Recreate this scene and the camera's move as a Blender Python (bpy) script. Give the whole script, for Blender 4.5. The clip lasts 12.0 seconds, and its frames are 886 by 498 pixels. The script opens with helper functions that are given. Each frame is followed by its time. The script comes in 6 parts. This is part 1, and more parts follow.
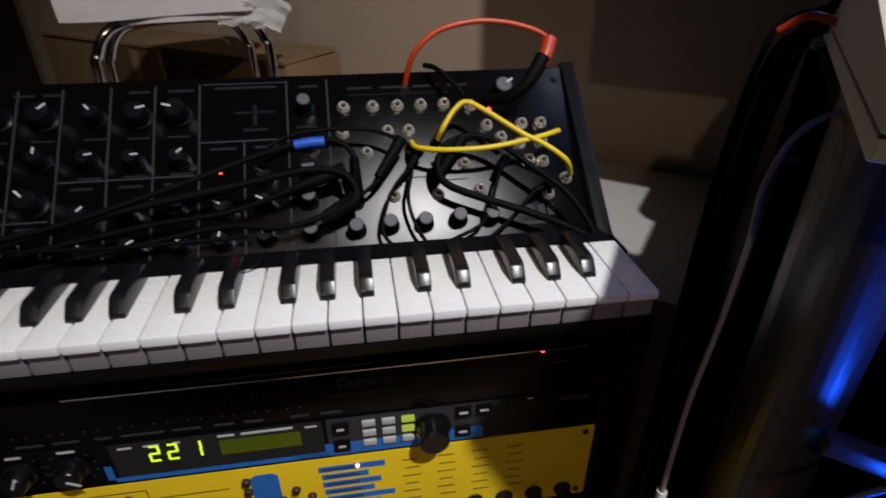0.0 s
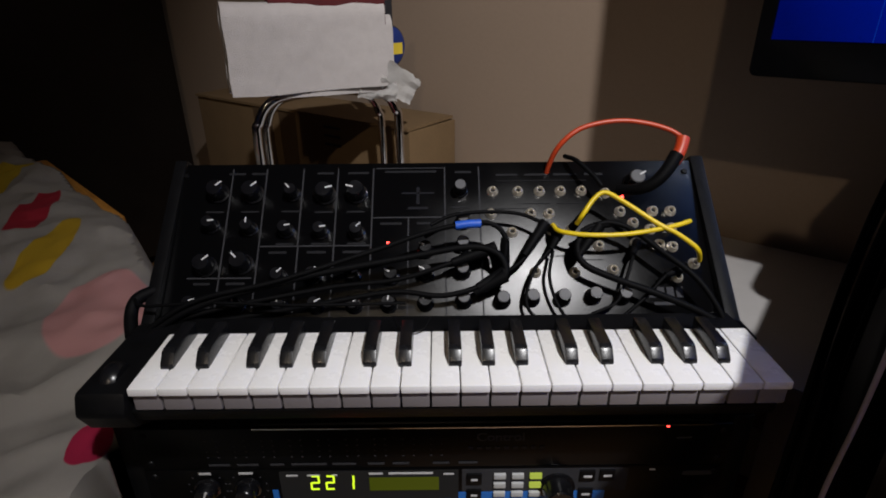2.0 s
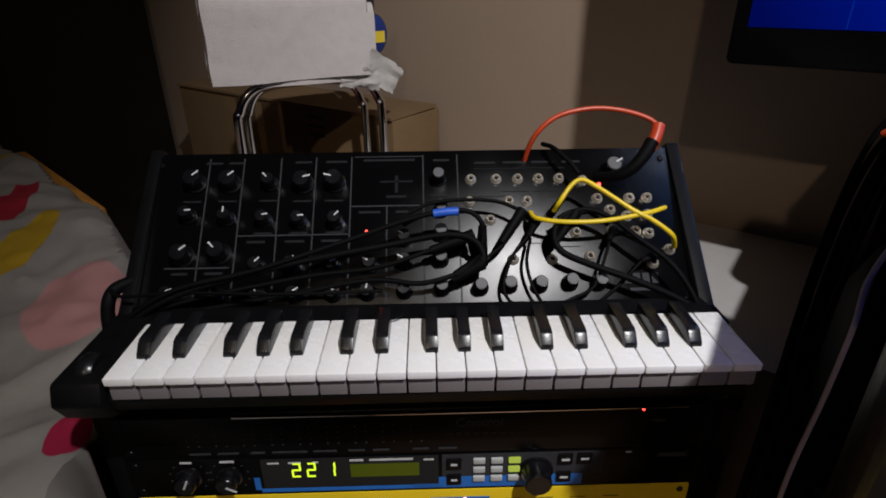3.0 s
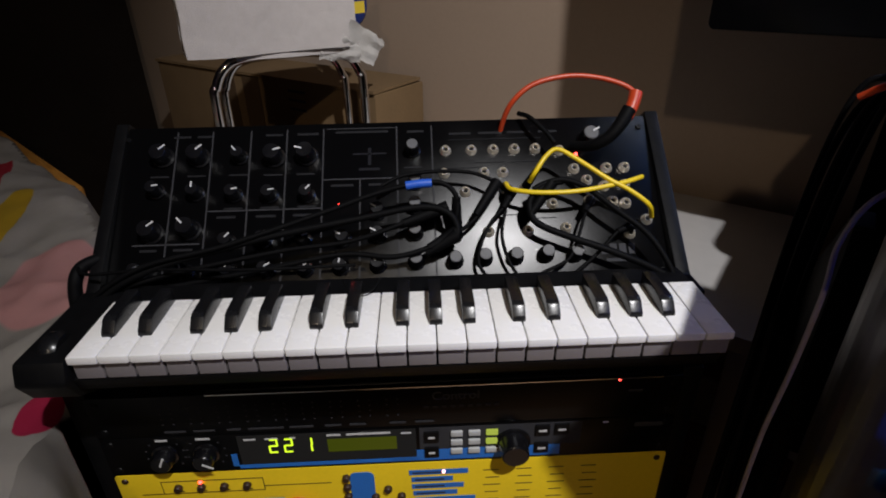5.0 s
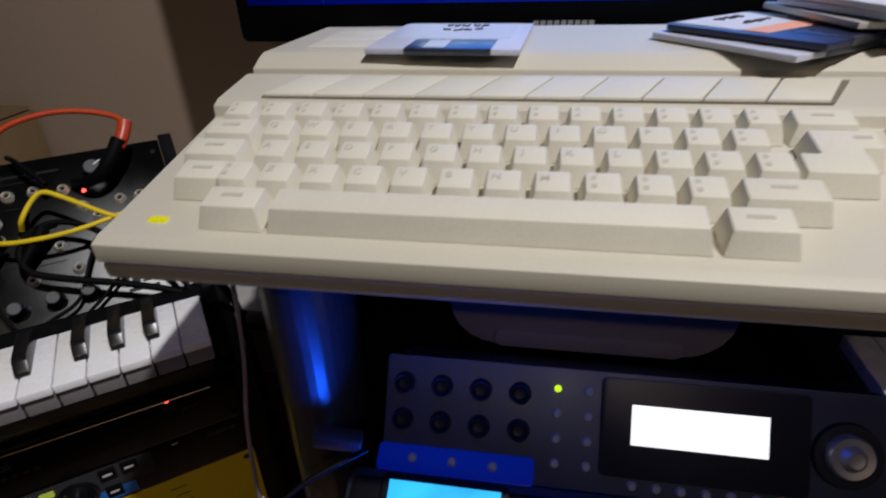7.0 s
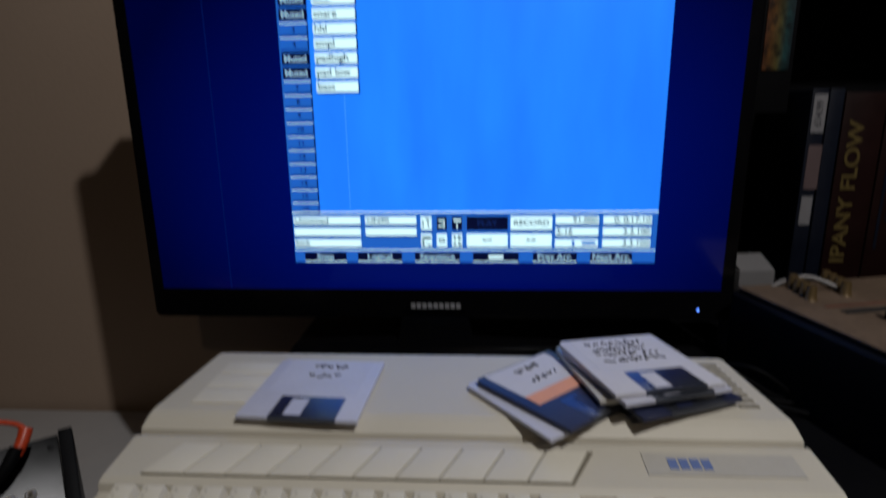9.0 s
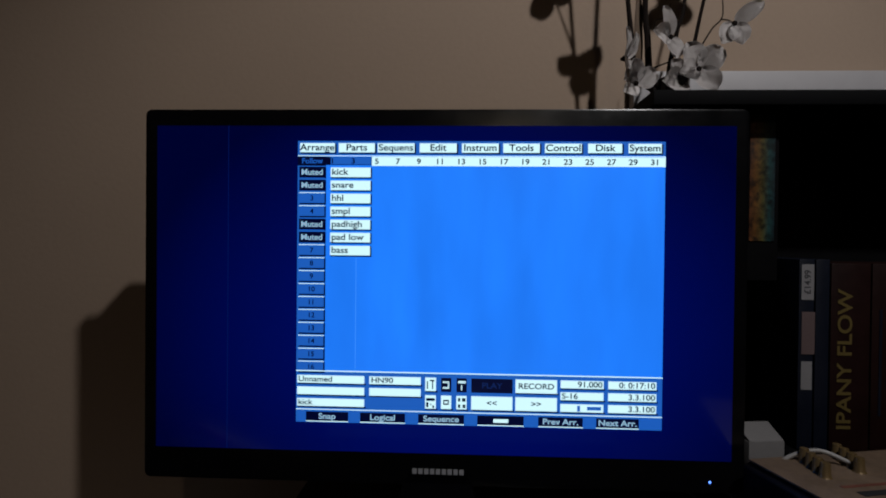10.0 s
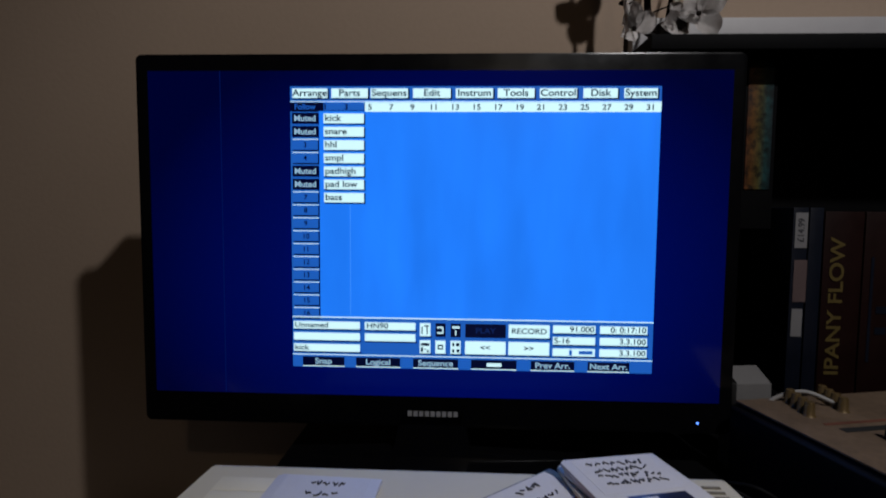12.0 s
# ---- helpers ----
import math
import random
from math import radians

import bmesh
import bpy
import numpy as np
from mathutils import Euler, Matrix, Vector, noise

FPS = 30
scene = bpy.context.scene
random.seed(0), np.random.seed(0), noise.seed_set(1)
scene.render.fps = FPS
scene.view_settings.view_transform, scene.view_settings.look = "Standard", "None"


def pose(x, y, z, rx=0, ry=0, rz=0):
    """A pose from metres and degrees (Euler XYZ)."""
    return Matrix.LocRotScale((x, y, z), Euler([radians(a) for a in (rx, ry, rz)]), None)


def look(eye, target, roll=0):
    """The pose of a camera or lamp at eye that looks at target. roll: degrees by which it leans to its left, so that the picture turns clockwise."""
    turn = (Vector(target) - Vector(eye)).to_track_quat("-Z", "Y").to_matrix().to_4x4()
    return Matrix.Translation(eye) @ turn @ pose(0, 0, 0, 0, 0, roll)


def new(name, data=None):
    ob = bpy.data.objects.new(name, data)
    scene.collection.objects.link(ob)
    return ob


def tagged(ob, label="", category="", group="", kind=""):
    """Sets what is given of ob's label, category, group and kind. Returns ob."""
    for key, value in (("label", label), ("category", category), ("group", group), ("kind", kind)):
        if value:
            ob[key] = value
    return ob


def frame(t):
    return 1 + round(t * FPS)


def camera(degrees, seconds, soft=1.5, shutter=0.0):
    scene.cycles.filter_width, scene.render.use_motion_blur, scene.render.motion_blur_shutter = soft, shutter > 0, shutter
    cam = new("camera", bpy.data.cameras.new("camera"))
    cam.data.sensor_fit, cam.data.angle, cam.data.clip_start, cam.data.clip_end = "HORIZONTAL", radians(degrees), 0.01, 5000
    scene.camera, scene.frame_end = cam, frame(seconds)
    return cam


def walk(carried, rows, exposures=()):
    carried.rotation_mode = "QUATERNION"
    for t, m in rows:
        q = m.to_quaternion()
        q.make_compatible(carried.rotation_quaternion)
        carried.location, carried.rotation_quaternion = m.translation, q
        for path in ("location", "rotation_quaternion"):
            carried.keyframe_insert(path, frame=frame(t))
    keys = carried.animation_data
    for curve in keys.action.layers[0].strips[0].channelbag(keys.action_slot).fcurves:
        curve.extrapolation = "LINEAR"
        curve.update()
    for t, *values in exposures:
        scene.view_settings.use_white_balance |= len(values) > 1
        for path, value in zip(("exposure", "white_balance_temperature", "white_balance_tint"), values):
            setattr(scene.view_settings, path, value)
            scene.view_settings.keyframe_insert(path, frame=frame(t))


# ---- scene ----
cam = camera(77.0, 12.0, soft=1.8, shutter=0.3)
PATH = [
    (0.0, pose(0.2653, -0.2598, 0.8401, 60.52, -0.05, -9.11)),
    (0.5, pose(0.2486, -0.2738, 0.8526, 63.30, 1.15, -3.88)),
    (1.0, pose(0.2248, -0.2819, 0.8662, 64.16, 0.86, -0.95)),
    (1.5, pose(0.2065, -0.2910, 0.8817, 65.19, 0.57, 0.35)),
    (2.0, pose(0.2091, -0.2958, 0.8854, 65.31, 0.46, -0.41)),
    (2.5, pose(0.2138, -0.2981, 0.8849, 64.71, 0.52, -1.39)),
    (4.5, pose(0.2280, -0.2993, 0.8820, 63.58, 0.39, -1.82)),
    (5.0, pose(0.2350, -0.2945, 0.8778, 61.93, 0.81, -2.57)),
    (5.5, pose(0.2709, -0.3077, 0.8835, 59.95, 1.42, -5.19)),
    (6.0, pose(0.3132, -0.3264, 0.8750, 59.39, -0.13, -14.31)),
    (6.5, pose(0.3908, -0.3425, 0.8657, 59.38, 1.07, -22.42)),
    (7.0, pose(0.4478, -0.3667, 0.9023, 60.42, 1.77, -28.03)),
    (7.2, pose(0.4610, -0.3729, 0.9170, 60.99, 2.10, -28.97)),
    (8.8, pose(0.5012, -0.4120, 1.0432, 69.24, 1.12, -34.56)),
    (9.0, pose(0.4868, -0.4313, 1.0551, 76.30, 0.74, -34.30)),
    (9.5, pose(0.4747, -0.4233, 1.0953, 86.69, -0.12, -35.16)),
    (10.0, pose(0.4694, -0.4280, 1.0979, 89.36, -0.60, -34.89)),
    (10.5, pose(0.4664, -0.4336, 1.0899, 90.10, -0.49, -34.25)),
    (11.0, pose(0.4651, -0.4336, 1.0848, 90.00, -0.54, -34.14)),
    (11.5, pose(0.4687, -0.4338, 1.0955, 88.94, -0.25, -34.17)),
    (12.0, pose(0.4739, -0.4349, 1.0757, 85.75, -0.49, -34.89)),
]
walk(cam, PATH, [(0.0, -0.08), (5.5, -0.06), (6.5, -0.38), (7.2, -0.64), (8.8, -1.5), (9.5, -1.70), (10.2, -1.75), (12.0, -1.75)])

# ---- world, lamps ----
K = 0.65            # height of the synthesizer's white keys above the floor
YAW = -37.5         # the desk, the television and the wall are turned by this
DESK = pose(0.416, -0.127, K, 0, 0, YAW)
world = bpy.data.worlds.new("world")
scene.world = world
world.use_nodes = True
world.node_tree.nodes["Background"].inputs[0].default_value = (0.9, 0.75, 0.6, 1)
world.node_tree.nodes["Background"].inputs[1].default_value = 0.0015


def spot(name, at, target, watts, size, colour, degrees=120):
    data = bpy.data.lights.new(name, "SPOT")
    data.energy, data.color, data.shadow_soft_size = watts, colour, size
    data.spot_size, data.spot_blend = radians(degrees), 0.7
    ob = new(name, data)
    ob.matrix_world = look(at, target)
    return ob


LAMP_A = (0.770, -1.02, K + 1.68)
LAMP_B = (-0.27, -2.15, K + 1.68)
spot("ceiling_spot_a", LAMP_A, (1.04, 0.22, K + 0.20), 172, 0.028, (0.99, 0.975, 0.985), 84)
spot("ceiling_spot_b", LAMP_B, (0.45, 0.50, K), 30, 0.035, (1.0, 0.80, 0.58), 56)


# ---- materials ----
def material(name, colour, rough=0.5, metal=0.0, var=0.12, scale=30.0, bump=0.05, coat=0.0, per_object=0.0, fine=8.0, spec=0.5):
    m = bpy.data.materials.new(name)
    m.use_nodes = True
    t, p = m.node_tree, m.node_tree.nodes["Principled BSDF"]
    link = t.links.new
    p.inputs["Base Color"].default_value = (*colour, 1)
    p.inputs["Roughness"].default_value, p.inputs["Metallic"].default_value = rough, metal
    p.inputs["Coat Weight"].default_value, p.inputs["Specular IOR Level"].default_value = coat, spec
    co = t.nodes.new("ShaderNodeTexCoord")
    big, small = t.nodes.new("ShaderNodeTexNoise"), t.nodes.new("ShaderNodeTexNoise")
    big.inputs["Scale"].default_value, small.inputs["Scale"].default_value = scale, scale * fine
    big.inputs["Detail"].default_value = 5
    for n in (big, small):
        link(co.outputs["Object"], n.inputs["Vector"])
    mix = t.nodes.new("ShaderNodeMath")
    mix.operation = "MULTIPLY_ADD"
    mix.inputs[1].default_value = 0.6
    link(big.outputs["Fac"], mix.inputs[0])
    s = t.nodes.new("ShaderNodeMath")
    s.operation = "MULTIPLY"
    s.inputs[1].default_value = 0.4
    link(small.outputs["Fac"], s.inputs[0])
    link(s.outputs[0], mix.inputs[2])
    value = mix.outputs[0]
    if per_object:
        info = t.nodes.new("ShaderNodeObjectInfo")
        a = t.nodes.new("ShaderNodeMath")
        a.operation = "MULTIPLY_ADD"
        a.inputs[1].default_value = per_object
        link(info.outputs["Random"], a.inputs[0])
        link(value, a.inputs[2])
        value = a.outputs[0]
    ramp = t.nodes.new("ShaderNodeMapRange")
    ramp.inputs["From Min"].default_value, ramp.inputs["From Max"].default_value = 0.3, 0.7
    ramp.inputs["To Min"].default_value, ramp.inputs["To Max"].default_value = 1 - var, 1 + var
    link(value, ramp.inputs["Value"])
    tint = t.nodes.new("ShaderNodeVectorMath")
    tint.operation = "SCALE"
    tint.inputs[0].default_value = colour
    link(ramp.outputs[0], tint.inputs["Scale"])
    link(tint.outputs[0], p.inputs["Base Color"])
    r = t.nodes.new("ShaderNodeMapRange")
    r.inputs["To Min"].default_value, r.inputs["To Max"].default_value = max(0.02, rough - 0.1), min(1, rough + 0.1)
    link(big.outputs["Fac"], r.inputs["Value"])
    link(r.outputs[0], p.inputs["Roughness"])
    if bump:
        b = t.nodes.new("ShaderNodeBump")
        b.inputs["Strength"].default_value, b.inputs["Distance"].default_value = bump, 0.002
        link(small.outputs["Fac"], b.inputs["Height"])
        link(b.outputs[0], p.inputs["Normal"])
    return m


def glow(name, colour, strength, rough=0.25):
    m = bpy.data.materials.new(name)
    m.use_nodes = True
    p = m.node_tree.nodes["Principled BSDF"]
    p.inputs["Base Color"].default_value = (*[c * 0.1 for c in colour], 1)
    p.inputs["Roughness"].default_value = rough
    p.inputs["Emission Color"].default_value, p.inputs["Emission Strength"].default_value = (*colour, 1), strength
    return m


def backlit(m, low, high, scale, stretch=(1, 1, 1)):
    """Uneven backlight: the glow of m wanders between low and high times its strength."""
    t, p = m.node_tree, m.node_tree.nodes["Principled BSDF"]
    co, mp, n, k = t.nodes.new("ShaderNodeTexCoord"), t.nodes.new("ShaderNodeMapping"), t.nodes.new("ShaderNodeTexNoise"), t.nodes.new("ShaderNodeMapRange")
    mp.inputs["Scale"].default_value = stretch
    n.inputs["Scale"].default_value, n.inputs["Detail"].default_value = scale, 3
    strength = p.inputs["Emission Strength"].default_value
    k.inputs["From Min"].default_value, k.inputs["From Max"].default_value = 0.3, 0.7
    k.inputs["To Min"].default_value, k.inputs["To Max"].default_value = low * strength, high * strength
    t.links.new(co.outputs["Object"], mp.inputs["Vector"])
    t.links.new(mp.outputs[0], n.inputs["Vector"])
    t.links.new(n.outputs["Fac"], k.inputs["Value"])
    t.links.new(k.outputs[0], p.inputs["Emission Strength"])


def wooden(name, dark, light, scale=6.0, rough=0.45, axis=0):
    m = material(name, light, rough, 0, 0.1, 12, 0.05)
    t, p = m.node_tree, m.node_tree.nodes["Principled BSDF"]
    co, mp = t.nodes.new("ShaderNodeTexCoord"), t.nodes.new("ShaderNodeMapping")
    size = [scale * 5] * 3
    size[axis] = scale * 0.5
    mp.inputs["Scale"].default_value = size
    n, ramp = t.nodes.new("ShaderNodeTexNoise"), t.nodes.new("ShaderNodeValToRGB")
    n.inputs["Detail"].default_value, n.inputs["Distortion"].default_value = 6, 0.8
    ramp.color_ramp.elements[0].position, ramp.color_ramp.elements[1].position = 0.35, 0.65
    ramp.color_ramp.elements[0].color, ramp.color_ramp.elements[1].color = (*dark, 1), (*light, 1)
    t.links.new(co.outputs["Object"], mp.inputs["Vector"])
    t.links.new(mp.outputs[0], n.inputs["Vector"])
    t.links.new(n.outputs["Fac"], ramp.inputs["Fac"])
    t.links.new(ramp.outputs[0], p.inputs["Base Color"])
    return m


PAINT = material("wall_paint", (0.305, 0.224, 0.164), 0.85, 0, 0.05, 3, 0.15, fine=40)
CEIL = material("ceiling_paint", (0.26, 0.20, 0.155), 0.9, 0, 0.04, 4, 0.1)
GLOSSWHITE = material("white_gloss_paint", (0.72, 0.70, 0.67), 0.35, 0, 0.05, 6, 0.03)
FLOORWOOD = wooden("floor_wood", (0.22, 0.10, 0.035), (0.42, 0.22, 0.08), 4)
LEDGE = material("ledge_paint", (0.34, 0.325, 0.33), 0.5, 0, 0.05, 6, 0.03)
PINE = wooden("orange_pine", (0.42, 0.17, 0.03), (0.62, 0.29, 0.06), 7, 0.4)


def lacquered(name, colour, gloss, rough):
    """Black lacquer: a dark body under a Beckmann gloss, with fine unevenness in the gloss."""
    m = bpy.data.materials.new(name)
    m.use_nodes = True
    t = m.node_tree
    t.nodes.remove(t.nodes["Principled BSDF"])
    out, mix_, body, shine = t.nodes["Material Output"], t.nodes.new("ShaderNodeMixShader"), t.nodes.new("ShaderNodeBsdfDiffuse"), t.nodes.new("ShaderNodeBsdfGlossy")
    co, cloud, grain = t.nodes.new("ShaderNodeTexCoord"), t.nodes.new("ShaderNodeTexNoise"), t.nodes.new("ShaderNodeTexNoise")
    cloud.inputs["Scale"].default_value, cloud.inputs["Detail"].default_value, grain.inputs["Scale"].default_value = 24, 5, 900
    body.inputs["Color"].default_value = (*colour, 1)
    shine.distribution = "BECKMANN"
    mix_.inputs[0].default_value = gloss
    rr, bp_ = t.nodes.new("ShaderNodeMapRange"), t.nodes.new("ShaderNodeBump")
    rr.inputs["To Min"].default_value, rr.inputs["To Max"].default_value = rough - 0.05, rough + 0.05
    bp_.inputs["Strength"].default_value, bp_.inputs["Distance"].default_value = 0.04, 0.001
    for n_ in (cloud, grain):
        t.links.new(co.outputs["Object"], n_.inputs["Vector"])
    t.links.new(cloud.outputs["Fac"], rr.inputs["Value"])
    t.links.new(rr.outputs[0], shine.inputs["Roughness"])
    t.links.new(grain.outputs["Fac"], bp_.inputs["Height"])
    t.links.new(bp_.outputs[0], shine.inputs["Normal"])
    t.links.new(body.outputs[0], mix_.inputs[1])
    t.links.new(shine.outputs[0], mix_.inputs[2])
    t.links.new(mix_.outputs[0], out.inputs["Surface"])
    return m


PANEL = lacquered("black_panel", (0.0022, 0.0022, 0.0025), 0.034, 0.31)
PLASTIC = material("black_plastic", (0.004, 0.004, 0.0045), 0.45, 0, 0.2, 50, 0.08, spec=0.16)
SATIN = material("satin_black_metal", (0.004, 0.004, 0.0045), 0.42, 0.0, 0.2, 60, 0.05, spec=0.12)
KNOB = material("knob_plastic", (0.004, 0.004, 0.005), 0.24, 0, 0.2, 80, 0.05, spec=0.6)
KNOBCAP = material("grey_knob_cap", (0.085, 0.085, 0.09), 0.5, 0.0, 0.1, 80, 0.02, spec=0.3)
INK = material("printed_white", (0.55, 0.55, 0.56), 0.6, 0, 0.1, 90, 0)
INKDIM = material("printed_grey", (0.036, 0.036, 0.040), 0.6, 0, 0.15, 90, 0, spec=0.08)
INKEMBLEM = material("emblem_print", (0.009, 0.009, 0.012), 0.6, 0, 0.2, 90, 0, spec=0.08)
INKFAINT = material("printed_faint_grey", (0.014, 0.014, 0.016), 0.6, 0, 0.2, 90, 0, spec=0.08)
INKBLACK = material("printed_black", (0.02, 0.02, 0.025), 0.6, 0, 0.1, 90, 0)
IVORY = material("white_key_plastic", (0.85, 0.84, 0.83), 0.28, 0, 0.03, 40, 0.02, per_object=0.1)
# white keys' front faces: their dark shading is put into this grey
KEYSHADE = material("shaded_key_front", (0.19, 0.172, 0.178), 0.3, 0, 0.06, 40, 0.02)
EBONY = material("black_key_plastic", (0.007, 0.007, 0.008), 0.26, 0, 0.2, 60, 0.03, spec=0.5)
NICKEL = material("nickel", (0.94, 0.86, 0.73), 0.34, 0.75, 0.08, 120, 0.02)
CHROME = material("chrome", (0.78, 0.77, 0.76), 0.1, 1.0, 0.05, 40, 0.01)
HOLE = material("black_hole", (0.004, 0.004, 0.004), 0.9, 0, 0.1, 50, 0)
RUBBER = material("black_rubber", (0.0028, 0.0028, 0.0032), 0.6, 0, 0.2, 60, 0.1, spec=0.07)
YELLOWCABLE = material("yellow_cable_rubber", (0.72, 0.52, 0.01), 0.4, 0, 0.1, 80, 0.05)
ORANGECABLE = material("orange_cable_rubber", (0.46, 0.046, 0.010), 0.4, 0, 0.1, 80, 0.05)
BLUETAPE = material("blue_tape", (0.015, 0.09, 0.5), 0.45, 0, 0.1, 80, 0.1)
MAUVE = material("pale_mauve_cable", (0.30, 0.24, 0.24), 0.5, 0, 0.1, 60, 0.05)
YELLOW = material("yellow_front_panel", (0.80, 0.56, 0.015), 0.45, 0, 0.05, 30, 0.03)
BLUEPRINT = material("blue_print", (0.02, 0.15, 0.52), 0.45, 0, 0.08, 60, 0.02)
PALEBLUE = material("pale_blue_print", (0.13, 0.19, 0.40), 0.45, 0, 0.08, 60, 0.02)
REDKNOB = material("red_knob", (0.60, 0.03, 0.015), 0.4, 0, 0.08, 60, 0.05)
BROWNCAP = material("dark_brown_button", (0.035, 0.018, 0.01), 0.45, 0, 0.1, 60, 0.05)
BTNGREY = material("pale_grey_button", (0.45, 0.46, 0.46), 0.5, 0, 0.08, 60, 0.03)
BEIGE = material("computer_beige", (0.56, 0.52, 0.43), 0.52, 0, 0.05, 14, 0.045, fine=60)
BEIGEKEY = material("keycap_beige", (0.64, 0.60, 0.50), 0.56, 0, 0.05, 25, 0.08, per_object=0.12, fine=30)
BEIGEDARK = material("computer_beige_seam", (0.17, 0.15, 0.11), 0.7, 0, 0.08, 14, 0.05)
BADGE = material("badge_silver", (0.50, 0.475, 0.42), 0.45, 0.1, 0.05, 30, 0.02)
LEGEND = material("keycap_legend", (0.49, 0.455, 0.375), 0.6, 0, 0.1, 60, 0)
FLOPPYWHITE = material("floppy_pale", (0.54, 0.55, 0.65), 0.45, 0, 0.05, 40, 0.04)
FLOPPYBLUE = material("floppy_dark_blue", (0.02, 0.025, 0.06), 0.4, 0, 0.1, 40, 0.04)
PAPER = material("paper_label", (0.60, 0.59, 0.63), 0.7, 0, 0.04, 50, 0.03)
SALMON = material("salmon_label", (0.80, 0.36, 0.22), 0.7, 0, 0.05, 50, 0.03)
SHUTTER = material("shutter_steel", (0.10, 0.11, 0.14), 0.3, 0.8, 0.1, 60, 0.02)
TVBLACK = material("television_gloss_black", (0.0025, 0.0025, 0.003), 0.22, 0, 0.15, 30, 0.01, spec=0.22)
STANDGREY = material("grey_metal_upright", (0.115, 0.105, 0.10), 0.36, 0.7, 0.12, 20, 0.05)
MODULE = material("silver_blue_module", (0.068, 0.082, 0.135), 0.42, 0.3, 0.08, 40, 0.04)
MODULEDARK = material("dark_blue_module", (0.016, 0.019, 0.034), 0.4, 0.2, 0.12, 40, 0.04)
TOWEL = material("white_terry", (0.56, 0.52, 0.51), 0.95, 0, 0.06, 60, 0.7, fine=12)
TISSUE = material("white_tissue", (0.74, 0.72, 0.70), 0.9, 0, 0.05, 30, 0.2)
CARD = material("cardboard", (0.17, 0.105, 0.048), 0.85, 0, 0.1, 20, 0.1)
# brown of the carton's tape and of the shadow strip painted beside it
CARDTAPESHADE = material("brown_tape_and_shade", (0.09, 0.055, 0.03), 0.5, 0, 0.08, 20, 0.05)
TINBLUE = material("blue_tin", (0.015, 0.04, 0.22), 0.35, 0.2, 0.08, 40, 0.02)
TINYELLOW = material("yellow_tin_print", (0.75, 0.55, 0.05), 0.4, 0, 0.05, 40, 0.02)
MAROON = material("maroon_cloth", (0.10, 0.012, 0.015), 0.9, 0, 0.15, 30, 0.2)
DARKWOOD = material("dark_wardrobe", (0.012, 0.008, 0.006), 0.6, 0, 0.2, 8, 0.08, spec=0.3)
BLACKSHELF = material("black_shelf_board", (0.003, 0.003, 0.0035), 0.65, 0, 0.2, 12, 0.05, spec=0.06)
STEM = material("dark_twig", (0.008, 0.005, 0.004), 0.8, 0, 0.3, 60, 0.4, spec=0.1)
PETAL = material("silk_petal", (0.50, 0.465, 0.45), 0.6, 0, 0.08, 60, 0.1, per_object=0.2)
SMOKYGLASS = material("smoky_glass", (0.035, 0.030, 0.028), 0.12, 0, 0.1, 30, 0.02)
DRYLEAF = material("dry_leaf", (0.10, 0.065, 0.04), 0.8, 0, 0.2, 40, 0.2)
PALECARD = material("pale_grey_card", (0.125, 0.12, 0.12), 0.8, 0, 0.08, 30, 0.05)
FADEDRED = material("faded_red_print", (0.12, 0.04, 0.025), 0.6, 0, 0.3, 60, 0.03)
MIXERBROWN = material("brown_mixer_panel", (0.13, 0.088, 0.058), 0.55, 0.1, 0.30, 18, 0.08)
BRASSY = material("worn_brass_knob", (0.13, 0.085, 0.035), 0.4, 0.4, 0.15, 80, 0.05)
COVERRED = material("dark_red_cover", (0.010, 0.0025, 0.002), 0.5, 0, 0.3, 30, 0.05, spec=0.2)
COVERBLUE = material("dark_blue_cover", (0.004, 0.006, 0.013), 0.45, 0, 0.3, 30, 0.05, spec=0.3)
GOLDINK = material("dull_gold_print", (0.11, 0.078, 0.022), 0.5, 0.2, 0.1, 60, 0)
# label paper greyed down: the shelf's dimness is put into its colour
DIMLABEL = material("dimmed_label", (0.17, 0.165, 0.17), 0.7, 0, 0.08, 50, 0.03)
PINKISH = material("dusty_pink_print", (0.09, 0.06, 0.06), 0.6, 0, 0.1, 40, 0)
TRAY = material("grey_tray", (0.26, 0.215, 0.185), 0.6, 0, 0.08, 20, 0.05)
MODULEGREY = material("grey_mark_print", (0.26, 0.26, 0.27), 0.5, 0, 0.05, 60, 0)
TABLEWHITE = material("white_table_laminate", (0.40, 0.385, 0.375), 0.4, 0, 0.05, 6, 0.03)
SATINSILVER = material("satin_silver", (0.62, 0.62, 0.64), 0.38, 0.7, 0.08, 60, 0.03)
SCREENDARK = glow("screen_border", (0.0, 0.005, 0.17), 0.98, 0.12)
t = SCREENDARK.node_tree      # a halo round the program window, painted into the border's glow, fades outwards
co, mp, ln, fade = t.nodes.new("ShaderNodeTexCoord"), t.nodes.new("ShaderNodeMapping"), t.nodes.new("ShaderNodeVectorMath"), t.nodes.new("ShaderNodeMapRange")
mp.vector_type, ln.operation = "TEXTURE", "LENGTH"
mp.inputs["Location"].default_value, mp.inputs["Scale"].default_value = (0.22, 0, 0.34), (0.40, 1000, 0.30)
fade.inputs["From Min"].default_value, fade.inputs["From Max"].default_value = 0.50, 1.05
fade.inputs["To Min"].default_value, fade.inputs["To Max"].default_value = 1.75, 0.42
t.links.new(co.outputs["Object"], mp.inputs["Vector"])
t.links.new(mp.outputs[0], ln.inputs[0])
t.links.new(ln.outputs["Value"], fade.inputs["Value"])
